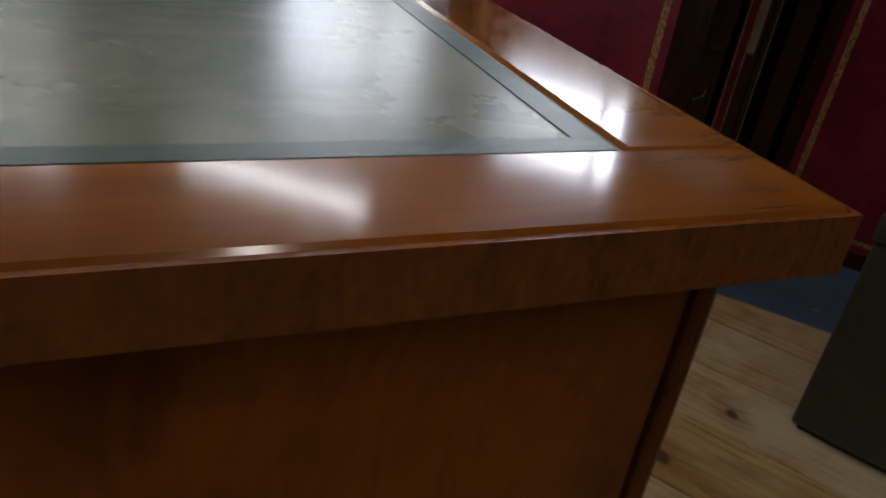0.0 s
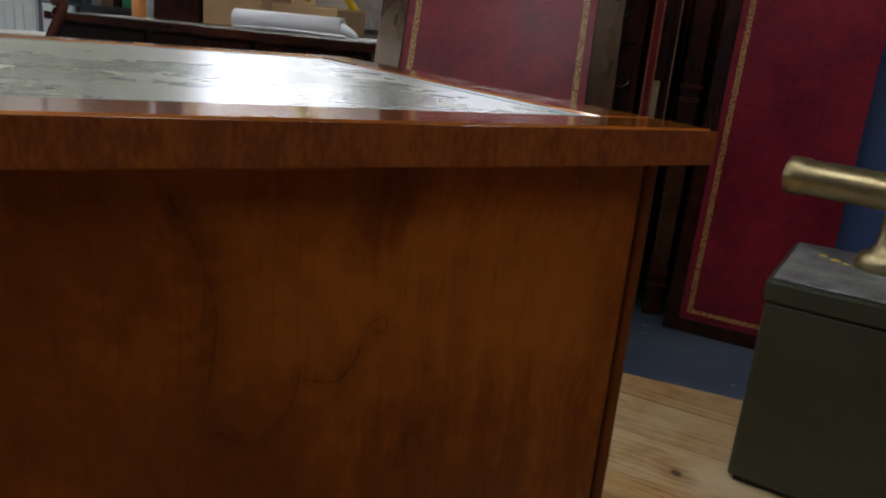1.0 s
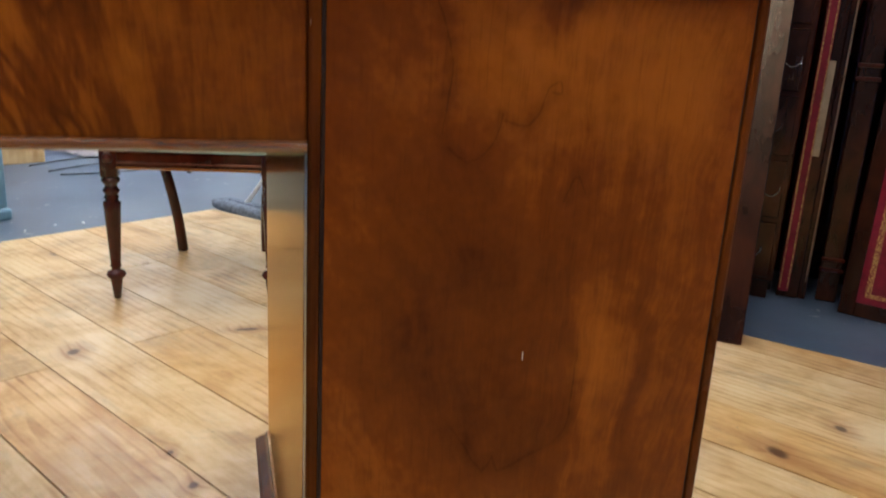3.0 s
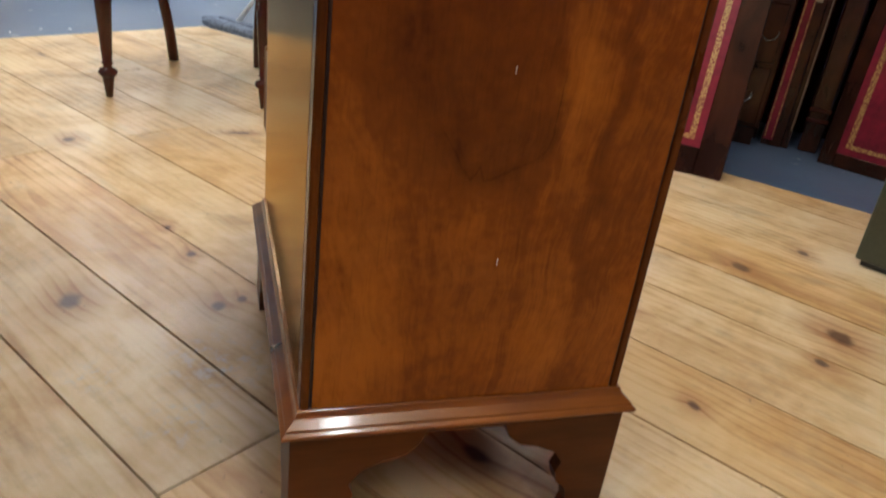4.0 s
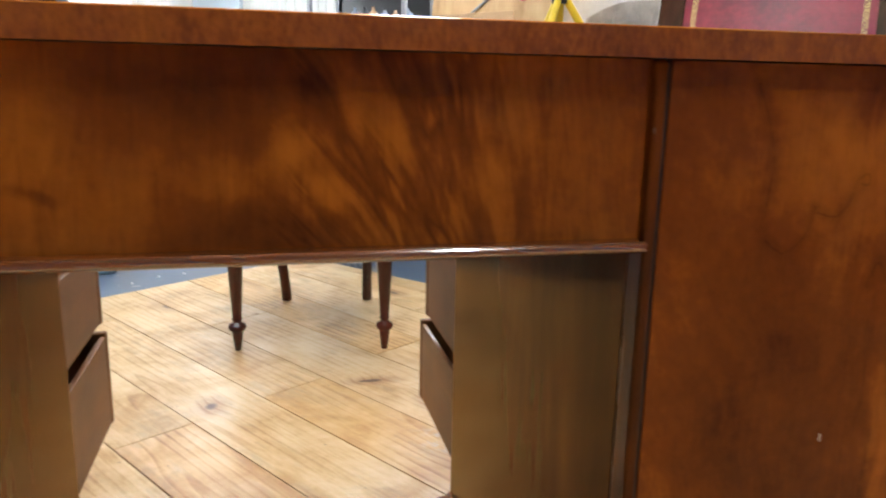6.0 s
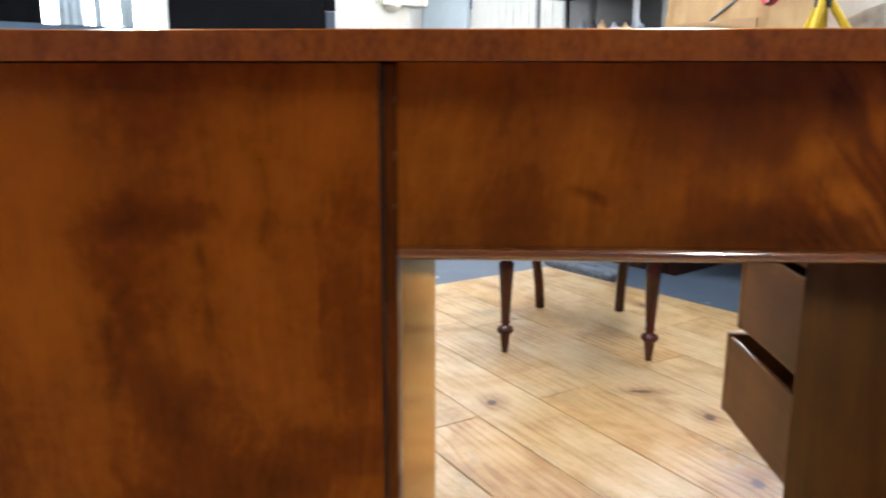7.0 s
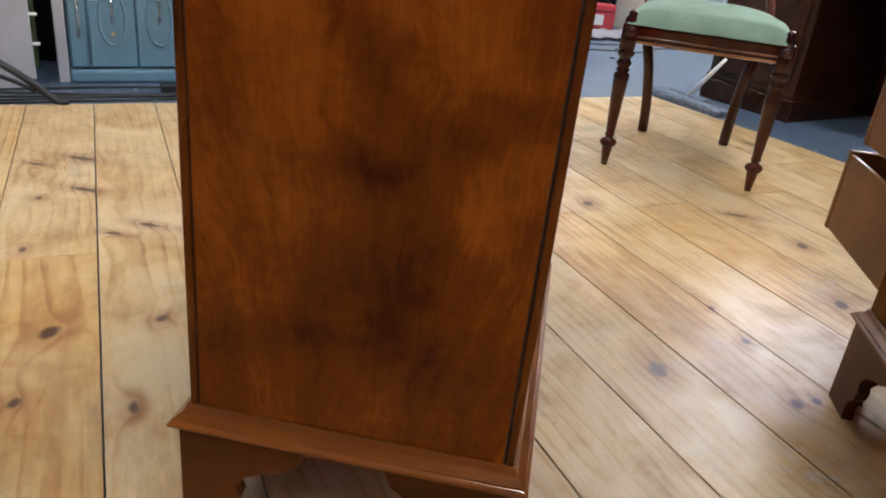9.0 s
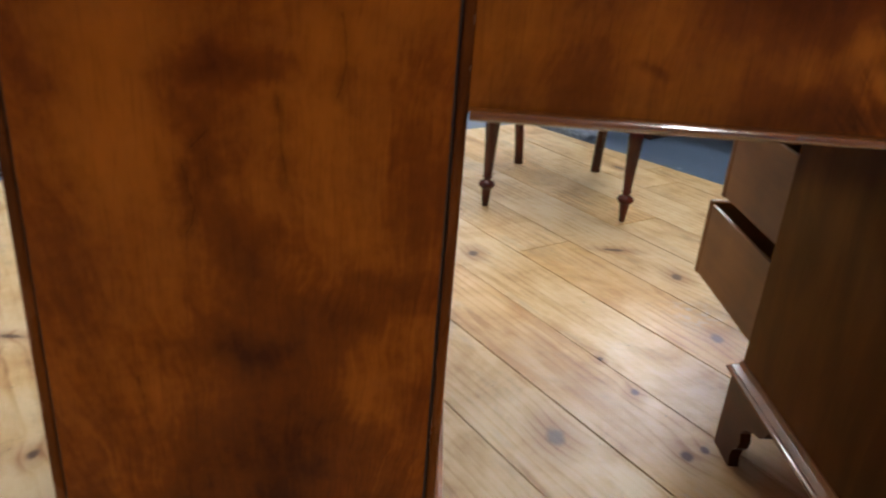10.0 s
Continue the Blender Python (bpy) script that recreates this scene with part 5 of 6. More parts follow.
part("pencil_mark", box(DR0 + 0.055, DR0 + 0.061, DRQ + 0.0085, DRQ + 0.0105, 0.757, 0.761), M_GREYP, dres)
part("upright", box(DR1 - 0.06, DR1, DRQ + 0.01, DRQ + DRD, CT, 0.60, 0.003, 1), M_TEAL, dres)
part("white_strip", box(DR0 - 0.036, DR0 - 0.002, DRQ + 0.0, DRQ + 0.06, 0.0, 1.75, 0.003, 1), M_GREYW, dres, "grey-white door post")
part("back_board", box(DR0 + 0.02, DR1 - 0.02, DRQ + DRD - 0.03, DRQ + DRD - 0.01, CT, 0.97, 0.002, 1), M_TEALD, dres)
part("shelf", box(DR0 + 0.02, DR0 + 0.9, DRQ + 0.06, DRQ + DRD - 0.03, 0.97, 0.99), M_TEALD, dres)


dkc = thing("dark_cabinet", room_pose(0, 0, GROUND), "tall dark blue-black cabinet behind the dresser", "cabinet")
part("carcass", box(-0.95, 0.05, 3.57, 3.95, 0.0, 1.75, 0.004, 1), M_CHAR, dkc)
part("door", box(-0.93, -0.46, 3.553, 3.57, 0.08, 1.70, 0.003, 1), M_SLATE, dkc)
part("door", box(-0.44, 0.03, 3.553, 3.57, 0.08, 1.70, 0.003, 1), M_CHAR, dkc)
for ca, cb2 in ((0.42, 0.60), (0.74, 0.98), (1.06, 1.14), (1.30, 1.44)):
    cur = thing("curtain", room_pose(0, 0, GROUND), "pale blue cotton curtain hanging in the window", "curtain", "window curtains")
    bm = bmesh.new()
    rows = []
    for k in range(13):
        x_ = ca + (cb2 - ca) * k / 12
        y_ = 7.93 + 0.018 * math.sin(k * 1.7)
        rows.append((bm.verts.new((x_, y_, 0.85)), bm.verts.new((x_, y_, 2.5)), bm.verts.new((x_, y_ + 0.004, 0.85)), bm.verts.new((x_, y_ + 0.004, 2.5))))
    for a_, b_ in zip(rows, rows[1:]):
        bm.faces.new((a_[0], b_[0], b_[1], a_[1]))
        bm.faces.new((a_[2], b_[2], b_[3], a_[3]))
    part("cloth", bm, M_PALEB, cur, smooth=True)

# things on the dresser
bag = thing("cushion", room_pose(-0.24, DRQ + 0.26, 0.405), "crumpled off-white cushion leaning on the dresser counter", "cushion")
bm = bmesh.new()
bmesh.ops.create_icosphere(bm, subdivisions=4, radius=1)
for v in bm.verts:
    n_ = noise.noise(v.co * 2.2) * 0.12 + noise.noise(v.co * 6) * 0.04
    v.co = Vector((v.co.x * 0.17, v.co.y * 0.07, v.co.z * 0.085)) * (1 + n_) + Vector((0, 0, 0.088))
part("cover", bm, M_IVORY, bag, smooth=True)
rack = thing("wire_rack", room_pose(-0.265, DRQ + 0.10, 0.405), "small bent wire rack on the dresser counter", "rack")
for k in range(6):
    part("wire", pipe([(k * 0.02 - 0.05, 0.03, 0.003), (k * 0.02 - 0.045, 0.025, 0.05), (k * 0.02 - 0.03, 0.0, 0.06 - 0.004 * k), (k * 0.02 - 0.02, -0.02, 0.003)], 0.0022, 6), M_STEEL, rack, smooth=True)
part("top_wire", pipe([(-0.055, 0.01, 0.055), (0.0, 0.008, 0.058), (0.06, 0.01, 0.04)], 0.0025, 6), M_STEEL, rack, smooth=True)
brush = thing("scrubbing_brush", room_pose(-0.345, DRQ + 0.13, 0.405), "dark scrubbing brush standing on its end", "brush")
part("block", box(-0.015, 0.015, -0.01, 0.01, 0.0, 0.13, 0.006, 2), M_DARK, brush, m=pose(0, 0, 0.0, 0, -14, 0))
part("bristles", box(-0.028, -0.015, -0.008, 0.008, 0.06, 0.12, 0.002, 1), M_BROOM, brush, m=pose(0, 0, 0.0, 0, -14, 0))
cupb = thing("cup", room_pose(-0.175, DRQ + 0.08, 0.405), "small blue plastic cup on the dresser counter", "cup")
part("wall", lathe([(0.020, 0.0), (0.027, 0.045), (0.024, 0.046), (0.018, 0.006)], 16), M_BLUEP, cupb, smooth=True)
pot = thing("plant_pot", room_pose(-0.385, DRQ + 0.09, 0.405), "little green tub on the dresser counter", "tub")
part("tub", lathe([(0.018, 0.0), (0.026, 0.035), (0.028, 0.038), (0.022, 0.038), (0.016, 0.006)], 14), M_GREENP, pot, smooth=True)

# left of the dresser: a grey shelf side with pegs, a green post, a black stand
shelf = thing("shelf_unit", room_pose(-0.60, 2.42, GROUND), "grey painted shelf side with a row of white pegs", "shelf")
part("panel", box(-0.36, 0.012, 0.0, 0.03, 0.03, 0.735, 0.003, 1), M_GREYW, shelf)
part("foot_rail", box(-0.36, 0.0, 0.0, 0.03, 0.0, 0.03), M_GREYW, shelf)
for k in range(7):
    part("peg", lathe([(0.006, 0.0), (0.006, 0.022), (0.004, 0.024)], 8, m=Matrix.Translation((0.010, 0.015, 0.14 + k * 0.092)) @ Matrix.Rotation(radians(90), 4, "Y")), M_WHITE, shelf)
gp = thing("green_post", room_pose(-0.60, 2.72, GROUND), "mossy green painted post", "post")
part("post", box(-0.14, 0.025, 0.0, 0.05, 0.0, 1.7, 0.004, 1), M_MOSS, gp)
dk = thing("black_curtain", room_pose(-0.70, 2.86, GROUND), "hanging black cloth behind the dresser", "curtain")
bm = bmesh.new()
cols = []
for k in range(41):
    x = -1.5 + k * (1.72 / 40)
    y = 0.025 * math.sin(k * 1.1) + 0.01 * math.sin(k * 2.7)
    cols.append((bm.verts.new((x, y, 0.0)), bm.verts.new((x, y * 0.5, 2.3)), bm.verts.new((x, y + 0.006, 0.0)), bm.verts.new((x, y * 0.5 + 0.006, 2.3))))
for a, b in zip(cols, cols[1:]):
    bm.faces.new((a[0], b[0], b[1], a[1]))
    bm.faces.new((a[2], b[2], b[3], a[3]))
for a in (cols[0], cols[-1]):
    bm.faces.new((a[0], a[1], a[3], a[2]))
part("cloth", bm, M_CHAR, dk, smooth=True)
stand = thing("light_stand", room_pose(-0.72, 2.20, GROUND), "black folding light stand leg with rubber foot", "stand")
part("leg", pipe([(-0.25, 0.02, 0.30), (0.05, -0.02, 0.13), (0.20, -0.06, 0.012)], 0.011, 8), M_BLACK, stand, smooth=True)
part("brace", pipe([(-0.25, 0.02, 0.16), (0.02, -0.01, 0.10), (0.13, -0.04, 0.055)], 0.007, 8), M_BLACK, stand, smooth=True)
part("foot", lathe([(0.014, 0.0), (0.016, 0.01), (0.014, 0.03)], 10, m=Matrix.Translation((0.20, -0.06, 0.0))), M_BLACK, stand)
part("hub", box(-0.33, -0.12, -0.02, 0.08, 0.05, 0.19, 0.01, 2), M_BLACK, stand)
rc = random.Random(5)
for k in range(5):
    cb_ = thing("cable", room_pose(0, 0, GROUND), "thin black cable lying on the blue floor", "cable", "cables on the floor")
    q0 = 2.20 + 0.05 * k
    pts = [(-0.75 + 0.42 * i, min(2.455, q0 + rc.uniform(-0.05, 0.05)), 0.006 + 0.002 * rc.random()) for i in range(4)]
    part("cord", pipe(pts, 0.0042, 6), M_BLACK, cb_, smooth=True)
plug = thing("plug", room_pose(-0.19, 2.36, GROUND), "black mains plug lying on the floor", "plug")
part("body", box(-0.03, 0.03, -0.02, 0.02, 0.0, 0.03, 0.008, 2), M_BLACK, plug)
rs = random.Random(8)
for k in range(16):
    sc = thing("paper_scrap", room_pose(rs.uniform(-0.7, 1.4), rs.uniform(2.14, 2.44), GROUND), "small white paper scrap on the floor", "scrap", "scraps on the floor")
    r_ = rs.uniform(0.006, 0.016)
    part("scrap", lathe([(r_, 0.0), (r_ * 0.8, 0.003), (r_ * 0.2, 0.006)], 5, m=Matrix.Rotation(rs.random() * 6, 4, "Z") @ Matrix.Diagonal((1, 0.6, 1, 1))), M_PAPER, sc)

for k in range(26):
    pp, qq = rs.uniform(1.9, 3.1), rs.uniform(3.0, 3.85)
    sc = thing("debris", room_pose(pp, qq, GROUND), "bit of rubbish lying on the blue floor", "debris", "debris on the floor")
    r_ = rs.uniform(0.008, 0.024)
    part("bit", lathe([(r_, 0.0), (r_ * 0.8, 0.004), (r_ * 0.2, 0.009)], 5, m=Matrix.Rotation(rs.random() * 6, 4, "Z") @ Matrix.Diagonal((1, 0.5, 1, 1))), rs.choice([M_PAPER, M_BLACK, M_GREYW, M_SLATE]), sc)
for k in range(3):
    cb_ = thing("cable", room_pose(0, 0, GROUND), "thin black cable trailing over the blue floor", "cable", "cables on the floor")
    pts = [(1.7 + 0.3 * i, 3.25 + 0.2 * k + rs.uniform(-0.09, 0.09), 0.006) for i in range(6)]
    part("cord", pipe(pts, 0.0035, 6), M_BLACK, cb_, smooth=True)

# broom
br = thing("broom", basis((0.275, 2.69, GROUND), (0.57, -0.82), 0), "soft grey broom with a white handle on the floor", "broom")
bm = bmesh.new()
bmesh.ops.create_icosphere(bm, subdivisions=4, radius=1)
for v in bm.verts:
    k = noise.noise(v.co * 9) * 0.10
    sg = lambda c: math.copysign(abs(c) ** 0.6, c)
    v.co = Vector((sg(v.co.x) * 0.21, sg(v.co.y) * 0.055, sg(v.co.z) * 0.026)) * (1 + k) + Vector((0, 0, 0.029))
part("bristles", bm, M_BROOM, br, "grey-blue fluffy bristles", smooth=True)
part("block", box(-0.11, 0.11, -0.016, 0.016, 0.040, 0.062, 0.006, 2), M_BROOM, br)
part("handle", pipe([(0.0, 0.0, 0.055), (0.075, 0.085, 0.225)], 0.011, 10, 0.007), M_WHITE, br, "white plastic handle", smooth=True)

# far clutter on the floor
pb = thing("pine_cupboard", room_pose(1.60, 3.74, GROUND), "plain knotty pine cupboard", "cupboard")
part("body", box(-0.30, 0.24, 0.0, 0.40, 0.0, 0.66, 0.004, 1), M_RAWPINE, pb)
part("top", box(-0.32, 0.26, -0.015, 0.41, 0.66, 0.685, 0.004, 1), M_RAWPINE, pb)
tbx = thing("toolbox", pose(-0.08, 5.06, GROUND, 0, 0, 12), "red metal toolbox with a white label on the floor", "toolbox")
part("body", box(-0.11, 0.11, -0.07, 0.07, 0.0, 0.12, 0.008, 2), M_RED, tbx)
part("lid", box(-0.112, 0.112, -0.072, 0.072, 0.122, 0.17, 0.012, 2), M_RED, tbx)
part("label", box(-0.06, 0.03, -0.0735, -0.070, 0.03, 0.10), M_PAPER, tbx, "plain white label")
part("handle", pipe([(-0.06, 0.0, 0.168), (-0.05, 0.0, 0.20), (0.05, 0.0, 0.20), (0.06, 0.0, 0.168)], 0.008, 8), M_BLACK, tbx, smooth=True)
for i, (p, q, w, d, h, mt, lb) in enumerate([(2.05, 4.55, 0.10, 0.10, 0.75, M_WHITE, "white painted upright board"), (2.22, 4.50, 0.09, 0.09, 0.8, M_BLUEW, "dark blue-grey table leg"), (2.40, 4.45, 0.16, 0.10, 0.8, M_CHAR, "black painted table leg standing upright"),
                                            (3.0, 4.55, 0.75, 0.30, 0.75, M_CHAR, "black storage chest on the floor"), (3.42, 4.05, 0.42, 0.3, 0.60, M_IVORY, "off-white appliance on the floor"), (3.62, 3.6, 0.3, 0.3, 0.55, M_PALEB, "pale blue plastic crate")]):
    o = carton(("board", "table_leg", "table_leg", "chest", "appliance", "crate")[i], room_pose(p, q, GROUND), w, d, h, mt, lb, ("board", "table leg", "table leg", "chest", "appliance", "crate")[i])
for p, q, mt, lb in ((2.13, 4.28, M_BLUEP, "crumpled blue plastic bag on the floor"), (2.26, 4.20, M_MOSS, "crumpled green plastic bag on the floor"), (2.62, 4.05, M_RED, "crumpled red carrier bag on the floor")):
    bgo = thing("plastic_bag", room_pose(p, q, GROUND), lb, "bag", "bags on the floor")
    bm = bmesh.new()
    bmesh.ops.create_icosphere(bm, subdivisions=3, radius=1)
    for v in bm.verts:
        k = 1 + noise.noise(v.co * 2.5 + Vector((p, q, 0))) * 0.5 + noise.noise(v.co * 6 + Vector((q, p, 0))) * 0.25
        v.co = Vector((v.co.x * 0.070, v.co.y * 0.06, max(-0.75, v.co.z) * 0.052)) * k + Vector((0, 0, 0.045))
    part("film", bm, mt, bgo)
for p, q in ((2.35, 3.9), (2.8, 3.75)):
    rag = thing("dust_sheet", room_pose(p, q, GROUND), "crumpled grey dust sheet on the floor", "dust sheet", "dust sheets")
    bm = bmesh.new()
    G = {}
    for i in range(21):
        for j in range(13):
            xx, yy = (i - 10) * 0.03, (j - 6) * 0.03
            G[i, j] = bm.verts.new((xx + 0.03 * noise.noise(Vector((p, j * 0.5, 0))), yy + 0.03 * noise.noise(Vector((i * 0.5, q, 0))), 0.012 + 0.03 * abs(noise.noise(Vector((i * 0.35, j * 0.45, p))))))
    for i in range(20):
        for j in range(12):
            bm.faces.new((G[i, j], G[i + 1, j], G[i + 1, j + 1], G[i, j + 1]))
    bmesh.ops.solidify(bm, geom=bm.faces[:], thickness=0.004)
    part("cloth", bm, M_GREYW, rag, smooth=True)

# ---- along the far right wall ----
rib = thing("roller_shutter", room_pose(P1 - 0.02, 0, GROUND), "white ribbed metal shutter on the wall", "shutter")
for k in range(13):
    q = 5.26 + k * 0.124
    part("slat", box(-0.05, 0.0, q, q + 0.121, 0.0, 2.4, 0.008, 2), M_SHUT, rib)
part("frame", box(-0.07, 0.0, 5.14, 5.258, 0.0, 2.4, 0.006, 1), M_WHITE, rib)
pd = thing("pale_blue_door", room_pose(P1 - 0.02, 0, GROUND), "plain pale blue door", "door")
part("leaf", box(-0.05, 0.0, 6.96, 7.9, 0.0, 2.1, 0.004, 1), M_PALEB, pd)
disc = thing("stool", room_pose(4.72, 6.80, GROUND), "blue round-backed plastic stool", "stool")
part("back", lathe([(0.21, 0.0), (0.23, 0.01), (0.23, 0.03), (0.21, 0.04)], 28, m=Matrix.Translation((0, 0, 1.15)) @ Matrix.Rotation(radians(-90), 4, "Y")), M_BLUEW, disc)
part("post", box(-0.03, 0.03, -0.03, 0.03, 0.0, 1.0, 0.004, 1), M_BLACK, disc)
ivc = thing("filing_cabinet", room_pose(2.93, 5.28, GROUND), "ivory metal filing cabinet with small drawers", "cabinet")
part("body", box(-0.19, 0.17, 0.015, 0.45, 0.0, 1.30, 0.004, 1), M_IVORY, ivc)
for k in range(9):
    z = 0.03 + k * 0.14
    d = part("drawer_front", box(-0.18, 0.16, 0.0, 0.015, z, z + 0.134, 0.002, 1), M_IVORY, ivc)
    part("handle", pipe([(-0.055, 0.0, z + 0.085), (-0.045, -0.02, z + 0.072), (0.035, -0.02, z + 0.072), (0.045, 0.0, z + 0.085)], 0.005, 6), M_GREYP, d)
low = thing("low_cupboard", room_pose(2.55, 5.28, GROUND), "low ivory painted cupboard beside the filing cabinet", "cupboard")
part("body", box(-0.25, 0.18, 0.0, 0.45, 0.0, 0.83, 0.004, 1), M_IVORY, low)
part("door", box(-0.24, 0.17, -0.016, 0.0, 0.06, 0.81, 0.003, 1), M_IVORY, low)
gb = thing("green_box", room_pose(2.63, 5.36, GROUND + 0.83), "small green plastic box on the low cupboard", "box")
part("tub", box(-0.09, 0.09, -0.06, 0.06, 0.0, 0.09, 0.008, 2), M_GREENP, gb)
part("lid", box(-0.095, 0.095, -0.065, 0.065, 0.09, 0.105, 0.005, 2), M_GREENP, gb)
lev = thing("spirit_level", room_pose(2.67, 5.55, GROUND + 0.83), "black bar standing upright on the low cupboard", "tool")
part("bar", box(-0.035, 0.035, -0.012, 0.012, 0.0, 0.36, 0.004, 1), M_BLACK, lev)
chest = thing("tool_cupboard", room_pose(3.26, 5.34, GROUND), "dark metal tool cupboard with a pale cap on it", "cupboard")
part("body", box(-0.14, 0.14, 0.015, 0.4, 0.0, 1.28, 0.004, 1), M_BLACK, chest)
part("door", box(-0.13, 0.13, 0.0, 0.015, 0.05, 1.05, 0.003, 1), M_BLACK, chest)
part("name_plate", box(-0.06, 0.06, -0.006, 0.0, 0.93, 1.02, 0.01, 2), M_PALEB, chest, "pale plain plate")
for p_, w_, mt_, nm_, lb_ in ((3.44, 0.035, M_GREENP, "green_board", "narrow green board stood on its end"), (3.53, 0.075, plain("pale_green_paint", (0.44, 0.55, 0.47), 0.5), "pale_green_board", "pale green board stood on its end"), (3.65, 0.035, M_TEALD, "blue_board", "narrow blue-grey board stood on its end")):
    bd = thing(nm_, room_pose(p_, 5.46, GROUND), lb_, "board")
    part("board", box(-w_, w_, 0.0, 0.03, 0.0, 1.29, 0.003, 1), mt_, bd)
tall = thing("drawer_cabinet", room_pose(2.60, 5.78, GROUND), "tall white cabinet of many small drawers with white pulls", "cabinet")
part("body", box(0.0, 0.32, 0.012, 0.36, 0.0, 1.85, 0.004, 1), M_WHITE, tall)
for k in range(25):
    z = 0.03 + k * 0.0725
    d = part("drawer_front", box(0.008, 0.312, 0.0, 0.012, z, z + 0.070, 0.002, 1), M_WHITE, tall)
    part("pull", box(0.075, 0.145, -0.018, 0.0, z + 0.030, z + 0.040, 0.003, 1), M_IVORY, d)
fuse = thing("fuse_box", room_pose(3.26, 5.90, GROUND), "ivory metal box on a pale post", "fuse box")
part("post", box(-0.18, 0.18, 0.02, 0.10, 0.0, 1.57, 0.004, 1), M_IVORY, fuse)
part("case", box(-0.14, 0.35, -0.06, 0.12, 1.57, 1.95, 0.01, 2), M_IVORY, fuse)
part("cup", lathe([(0.012, 0.0), (0.05, 0.02), (0.075, 0.05), (0.08, 0.068), (0.0, 0.068)], 18, m=Matrix.Translation((-0.02, -0.02, 1.50))), M_IVORY, fuse, smooth=True)
part("catch", box(0.10, 0.17, -0.07, -0.06, 1.62, 1.64, 0.003, 1), M_STEEL, fuse)
scr = thing("black_screen", room_pose(1.10, 3.72, GROUND), "large black fabric screen on a frame", "screen")
part("cloth", box(-0.46, 0.40, 0.0, 0.03, 0.45, 1.9, 0.004, 1), M_CHAR, scr)
part("foot", box(-0.40, -0.36, -0.15, 0.18, 0.0, 0.04), M_BLACK, scr)
part("foot", box(0.30, 0.34, -0.15, 0.18, 0.0, 0.04), M_BLACK, scr)
for x_ in (-0.38, 0.32):
    part("post", box(x_ - 0.015, x_ + 0.015, 0.0, 0.03, 0.04, 0.45), M_BLACK, scr)
part("edge_strip", box(0.402, 0.46, 0.0, 0.05, 0.0, 1.225, 0.004, 1), M_SLATE, scr)
part("cloth_flap", box(0.402, 0.465, 0.0, 0.03, 1.23, 1.9, 0.004, 1), M_CHAR, scr)
ply = thing("plywood_sheet", room_pose(4.35, 2.60, GROUND), "bare plywood sheet leaning on the wall", "board")
part("sheet", box(0.0, 0.018, 0.0, 1.22, 0.0, 1.9, 0.001, 1), M_PLY, ply, m=pose(0, 0, 0, 0, 8, 0))
part("cable", pipe([(-0.012, 1.15, 0.95), (-0.010, 0.98, 1.13), (-0.012, 0.82, 1.30), (-0.010, 0.60, 1.46), (-0.012, 0.35, 1.66)], 0.009, 6), M_GREYP, ply, "thin cord across the sheet", m=pose(0, 0, 0, 0, 8, 0))
cardb = thing("brown_board", room_pose(4.40, 2.98, GROUND), "low brown board stood against the plywood sheet", "board")
part("board", box(0.0, 0.012, 0.0, 0.78, 0.0, 1.31, 0.002, 1), M_CARD, cardb, m=pose(0, 0, 0, 0, 4, 0))
hook = thing("lead_loop", room_pose(4.47, 2.88, GROUND), "red plastic loop and black lead hung from a peg", "cable")
part("peg", pipe([(0.12, 0.0, 1.60), (-0.01, 0.0, 1.60)], 0.008, 8), M_STEEL, hook)
part("loop", pipe([(0.0, 0.075 * math.sin(radians(a_)), 1.50 - 0.115 * math.cos(radians(a_))) for a_ in range(-160, 161, 20)], 0.017, 8), M_RED, hook, "red plastic loop", smooth=True)
part("lead", pipe([(-0.01, -0.02, 1.61), (-0.02, -0.05, 1.54), (-0.022, -0.055, 1.47), (-0.02, -0.02, 1.40), (-0.01, 0.02, 1.385)], 0.009, 8), M_BLACK, hook, "black lead", smooth=True)
shw = thing("paper_sheet", room_pose(4.925, 1.88, GROUND), "crumpled beige paper sheet propped against the white wall", "paper")
bm = bmesh.new()
G = {}
for i in range(37):
    for j in range(31):
        yy, zz = i * 0.020, j * (0.0457 - 0.0035 * max(0.0, (i - 20) / 16) ** 1.5)
        fold = 0.020 * abs(noise.noise(Vector((i * 0.16, j * 0.42, 3.0)))) + 0.010 * abs(noise.noise(Vector((i * 0.5, j * 0.3, 8.0))))
        G[i, j] = bm.verts.new((-0.006 - fold - 0.05 * (1 - j / 30), yy, zz))
for i in range(36):
    for j in range(30):
        bm.faces.new((G[i, j], G[i, j + 1], G[i + 1, j + 1], G[i + 1, j]))
bmesh.ops.solidify(bm, geom=bm.faces[:], thickness=0.002)
part("sheet", bm, plain("beige_paper", (0.60, 0.54, 0.47), 0.7, vary=0.22, scale=9, bump=0.3), shw)
sht = thing("steel_shelving", room_pose(4.45, 4.05, GROUND), "grey steel shelving crammed with cans and bottles", "shelving")
for x_, y_ in ((0.0, 0.0), (0.0, 1.2), (0.36, 0.0), (0.36, 1.2)):
    part("post", box(x_ - 0.018, x_ + 0.018, y_ - 0.018, y_ + 0.018, 0.0, 1.9), M_GREYP, sht)
part("back_sheet", box(0.37, 0.376, 0.0, 1.2, 0.05, 1.88), M_BLACK, sht)
for z in (0.3, 0.78, 1.22, 1.65):
    part("shelf_board", box(0.0, 0.36, 0.0, 1.2, z, z + 0.02), M_BLACK, sht)
rk = random.Random(21)
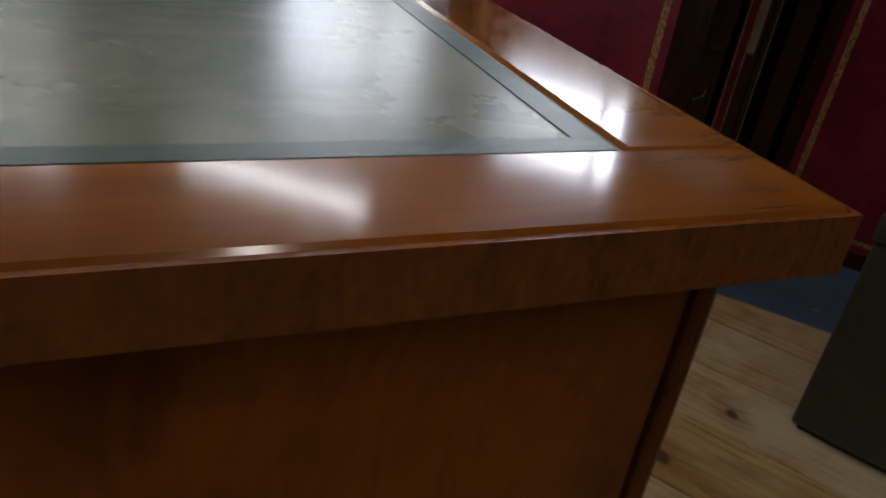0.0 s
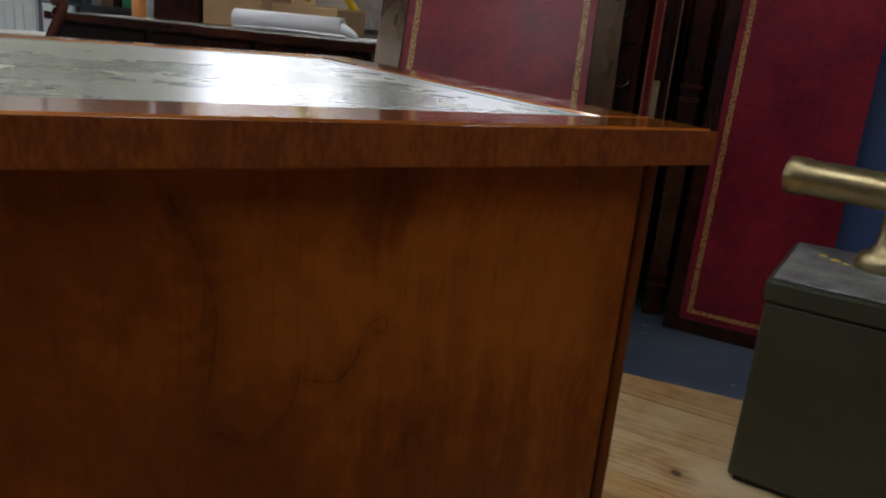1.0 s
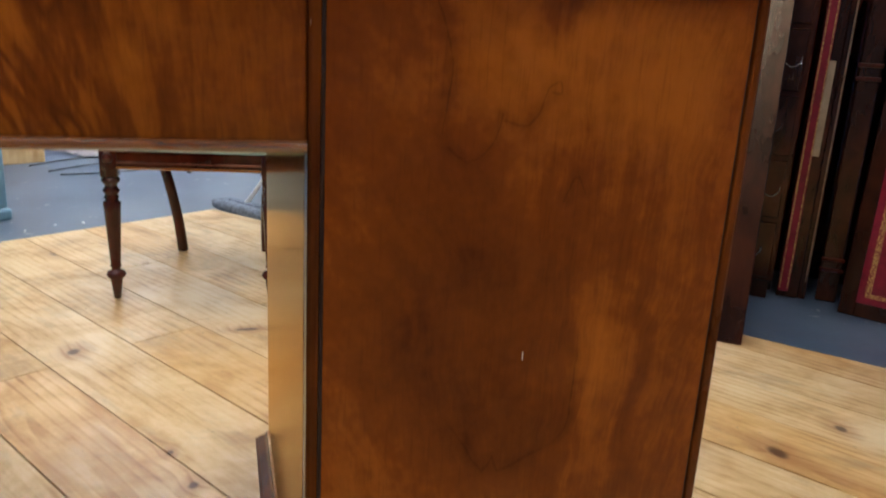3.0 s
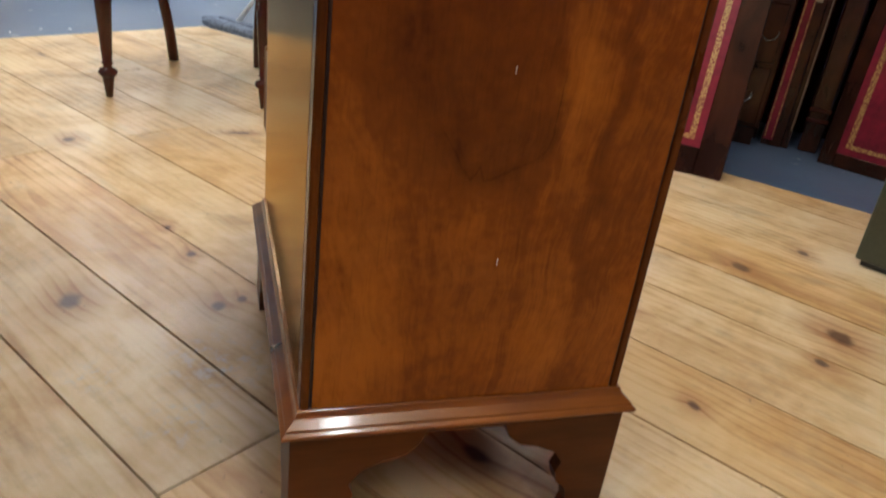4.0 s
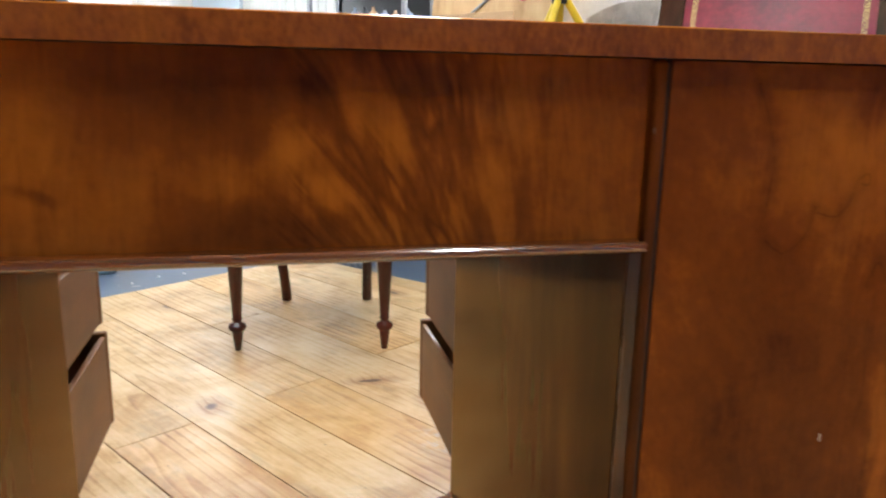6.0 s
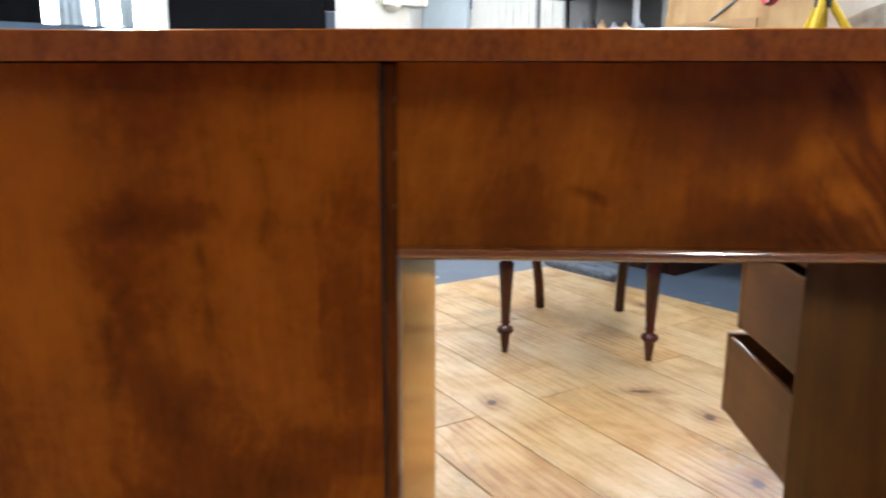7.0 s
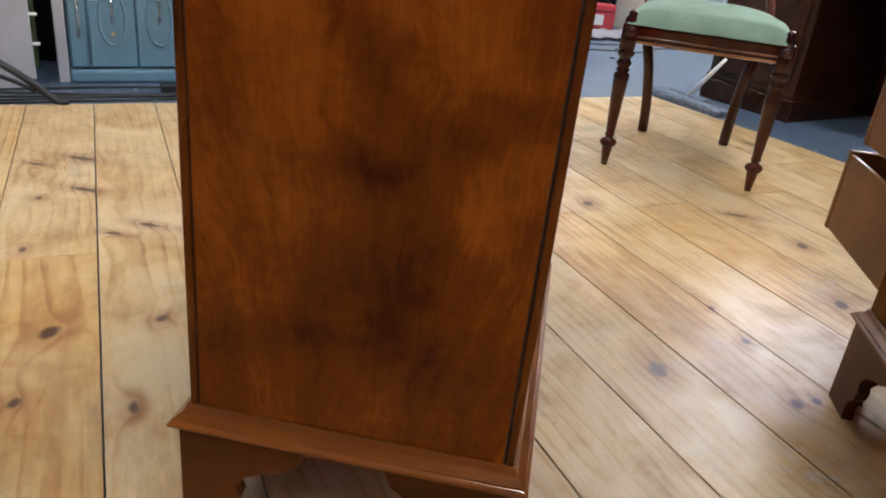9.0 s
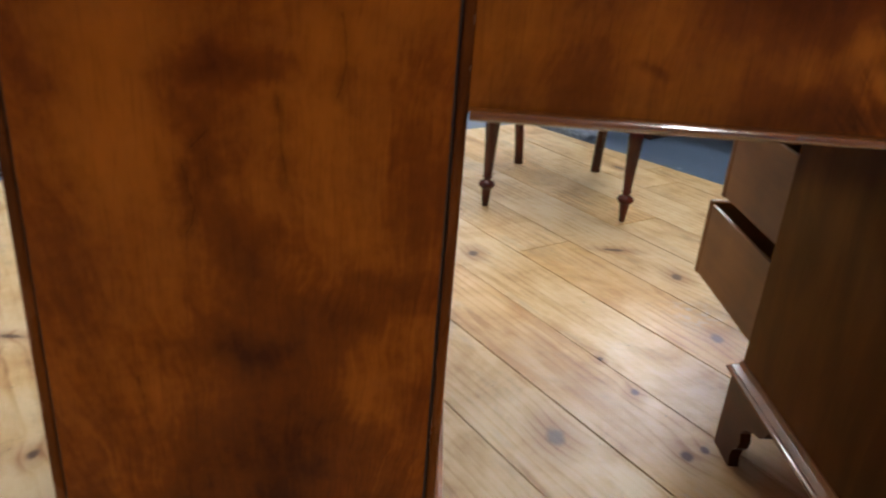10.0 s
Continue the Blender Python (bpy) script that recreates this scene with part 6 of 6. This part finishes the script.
for z in (0.80, 1.24):
    y_ = 0.10
    while y_ < 1.12:
        mt = rk.choice([M_SLATE, M_GREYP, M_GREENP, M_CARD, M_BLACK, M_DARK, M_GREYW, M_SLATE, M_BLACK])
        h, r_ = rk.uniform(0.12, 0.28), rk.uniform(0.035, 0.06)
        can = thing("can", room_pose(4.45 + 0.14, 4.05 + y_, GROUND + z), "paint can or bottle on the steel shelving", "can", "cans on the shelving")
        part("can", lathe([(r_, 0.0), (r_, h * 0.7), (r_ * 0.6, h * 0.8), (r_ * 0.35, h * 0.85), (r_ * 0.35, h)], 14), mt, can, smooth=True)
        y_ += 2 * r_ + rk.uniform(0.01, 0.06)
# dark wardrobe closing the corner behind the leaning tops
wd = thing("wardrobe", basis((1.98, 1.93, GROUND), (0.55, -0.84), 0), "tall dark mahogany wardrobe behind the desk tops", "wardrobe")
part("carcass", box(0.0, 1.0, 0.02, 0.5, 0.0, 1.9, 0.005, 1), M_DARK, wd)
for x_ in (0.02, 0.51):
    d = part("door", box(x_, x_ + 0.47, 0.0, 0.02, 0.10, 1.85, 0.004, 1), M_DARK, wd)
    part("moulding", box(x_ + 0.07, x_ + 0.40, -0.008, 0.0, 0.2, 1.7, 0.004, 1), M_CHAIR, d)

# ---- plank floor, laid on the blue one ----
deck = structure("plank_floor", box(-0.02, 0.02, -0.02, 0.02, GROUND, GROUND + 0.002), M_LINE, "wide worn pine floorboards with knots and dark gaps")
CORNER = Vector((0.140, 2.742, 0))
OUT_R = Vector((1.94, 1.66, 0)).normalized()
OUT_L = Vector((-1.441, 1.973, 0)).normalized()


def clip(poly, origin, out):
    res = []
    for i, a in enumerate(poly):
        b = poly[(i + 1) % len(poly)]
        da, db = (a - origin).dot(out), (b - origin).dot(out)
        if da <= 0:
            res.append(a)
        if (da < 0) != (db < 0) and da != db:
            res.append(a + (b - a) * (da / (da - db)))
    return res


SEAMS = [-2.90, -2.72, -2.54, -2.36, -2.18, -2.0, -1.82, -1.64, -1.46, -1.28, -1.11, -0.93, -0.752, -0.573, -0.401, -0.22, -0.039, 0.138, 0.313, 0.490, 0.676, 0.858, 1.065, 1.245, 1.43, 1.61, 1.79, 1.97, 2.15]
# where boards meet end to end, and the timber of the board before and after
JOINTS = {-0.752: (1.04, M_PINEH, M_PINE), -0.573: (-0.45, M_PINE, M_PINE), -0.039: (-0.9, M_PINE, M_PINE), 0.138: (0.006, M_PINER, M_PINE), 0.313: (1.067, M_PINER, M_PINE), 0.490: (-0.7, M_PINE, M_PINE),
          0.676: (1.078, M_PINEH, M_PINE), 0.858: (-0.95, M_PINE, M_PINE), 1.065: (1.113, M_PINE, M_PINEH), -0.93: (0.2, M_PINE, M_PINEH)}
rj = random.Random(11)
for s0, s1 in zip(SEAMS, SEAMS[1:]):
    spare = rj.choice((M_PINE, M_PINE, M_PINEH, M_PINER))
    j, before, after = JOINTS.get(s0, (rj.uniform(-0.6, 1.6), spare, M_PINE))
    cuts = [j - 5.2, j - 2.6, j, j + 2.6, j + 5.2]
    for u0, u1 in zip(cuts, cuts[1:]):
        gap = 0.0010 + rj.random() * 0.0011
        poly = [PN * (s0 + gap) + PD * (u0 + 0.001), PN * (s1 - gap) + PD * (u0 + 0.001), PN * (s1 - gap) + PD * (u1 - 0.001), PN * (s0 + gap) + PD * (u1 - 0.001)]
        for org, out in ((CORNER, OUT_R), (CORNER, OUT_L), (room(0, -3.6), -QA), (room(-3.9, 0), -PA)):
            poly = clip(poly, org, out) if len(poly) > 2 else poly
        if len(poly) < 3:
            continue
        c = sum(poly, Vector()) / len(poly)
        h = rj.uniform(-0.0012, 0.0)
        bm = bmesh.new()
        lo = [bm.verts.new((v.x - c.x, v.y - c.y, GROUND + 0.001)) for v in poly]
        md = [bm.verts.new((v.x - c.x, v.y - c.y, h - 0.0010)) for v in poly]
        tp = [bm.verts.new((v - c + (c - v).normalized() * 0.0012).to_tuple()[:2] + (h,)) for v in poly]
        for ra, rb in ((lo, md), (md, tp)):
            for k in range(len(poly)):
                bm.faces.new((ra[k], ra[(k + 1) % len(poly)], rb[(k + 1) % len(poly)], rb[k]))
        bm.faces.new(tp)
        part("plank", bm, before if u1 <= j + 0.01 else after, deck, m=pose(c.x, c.y, 0))
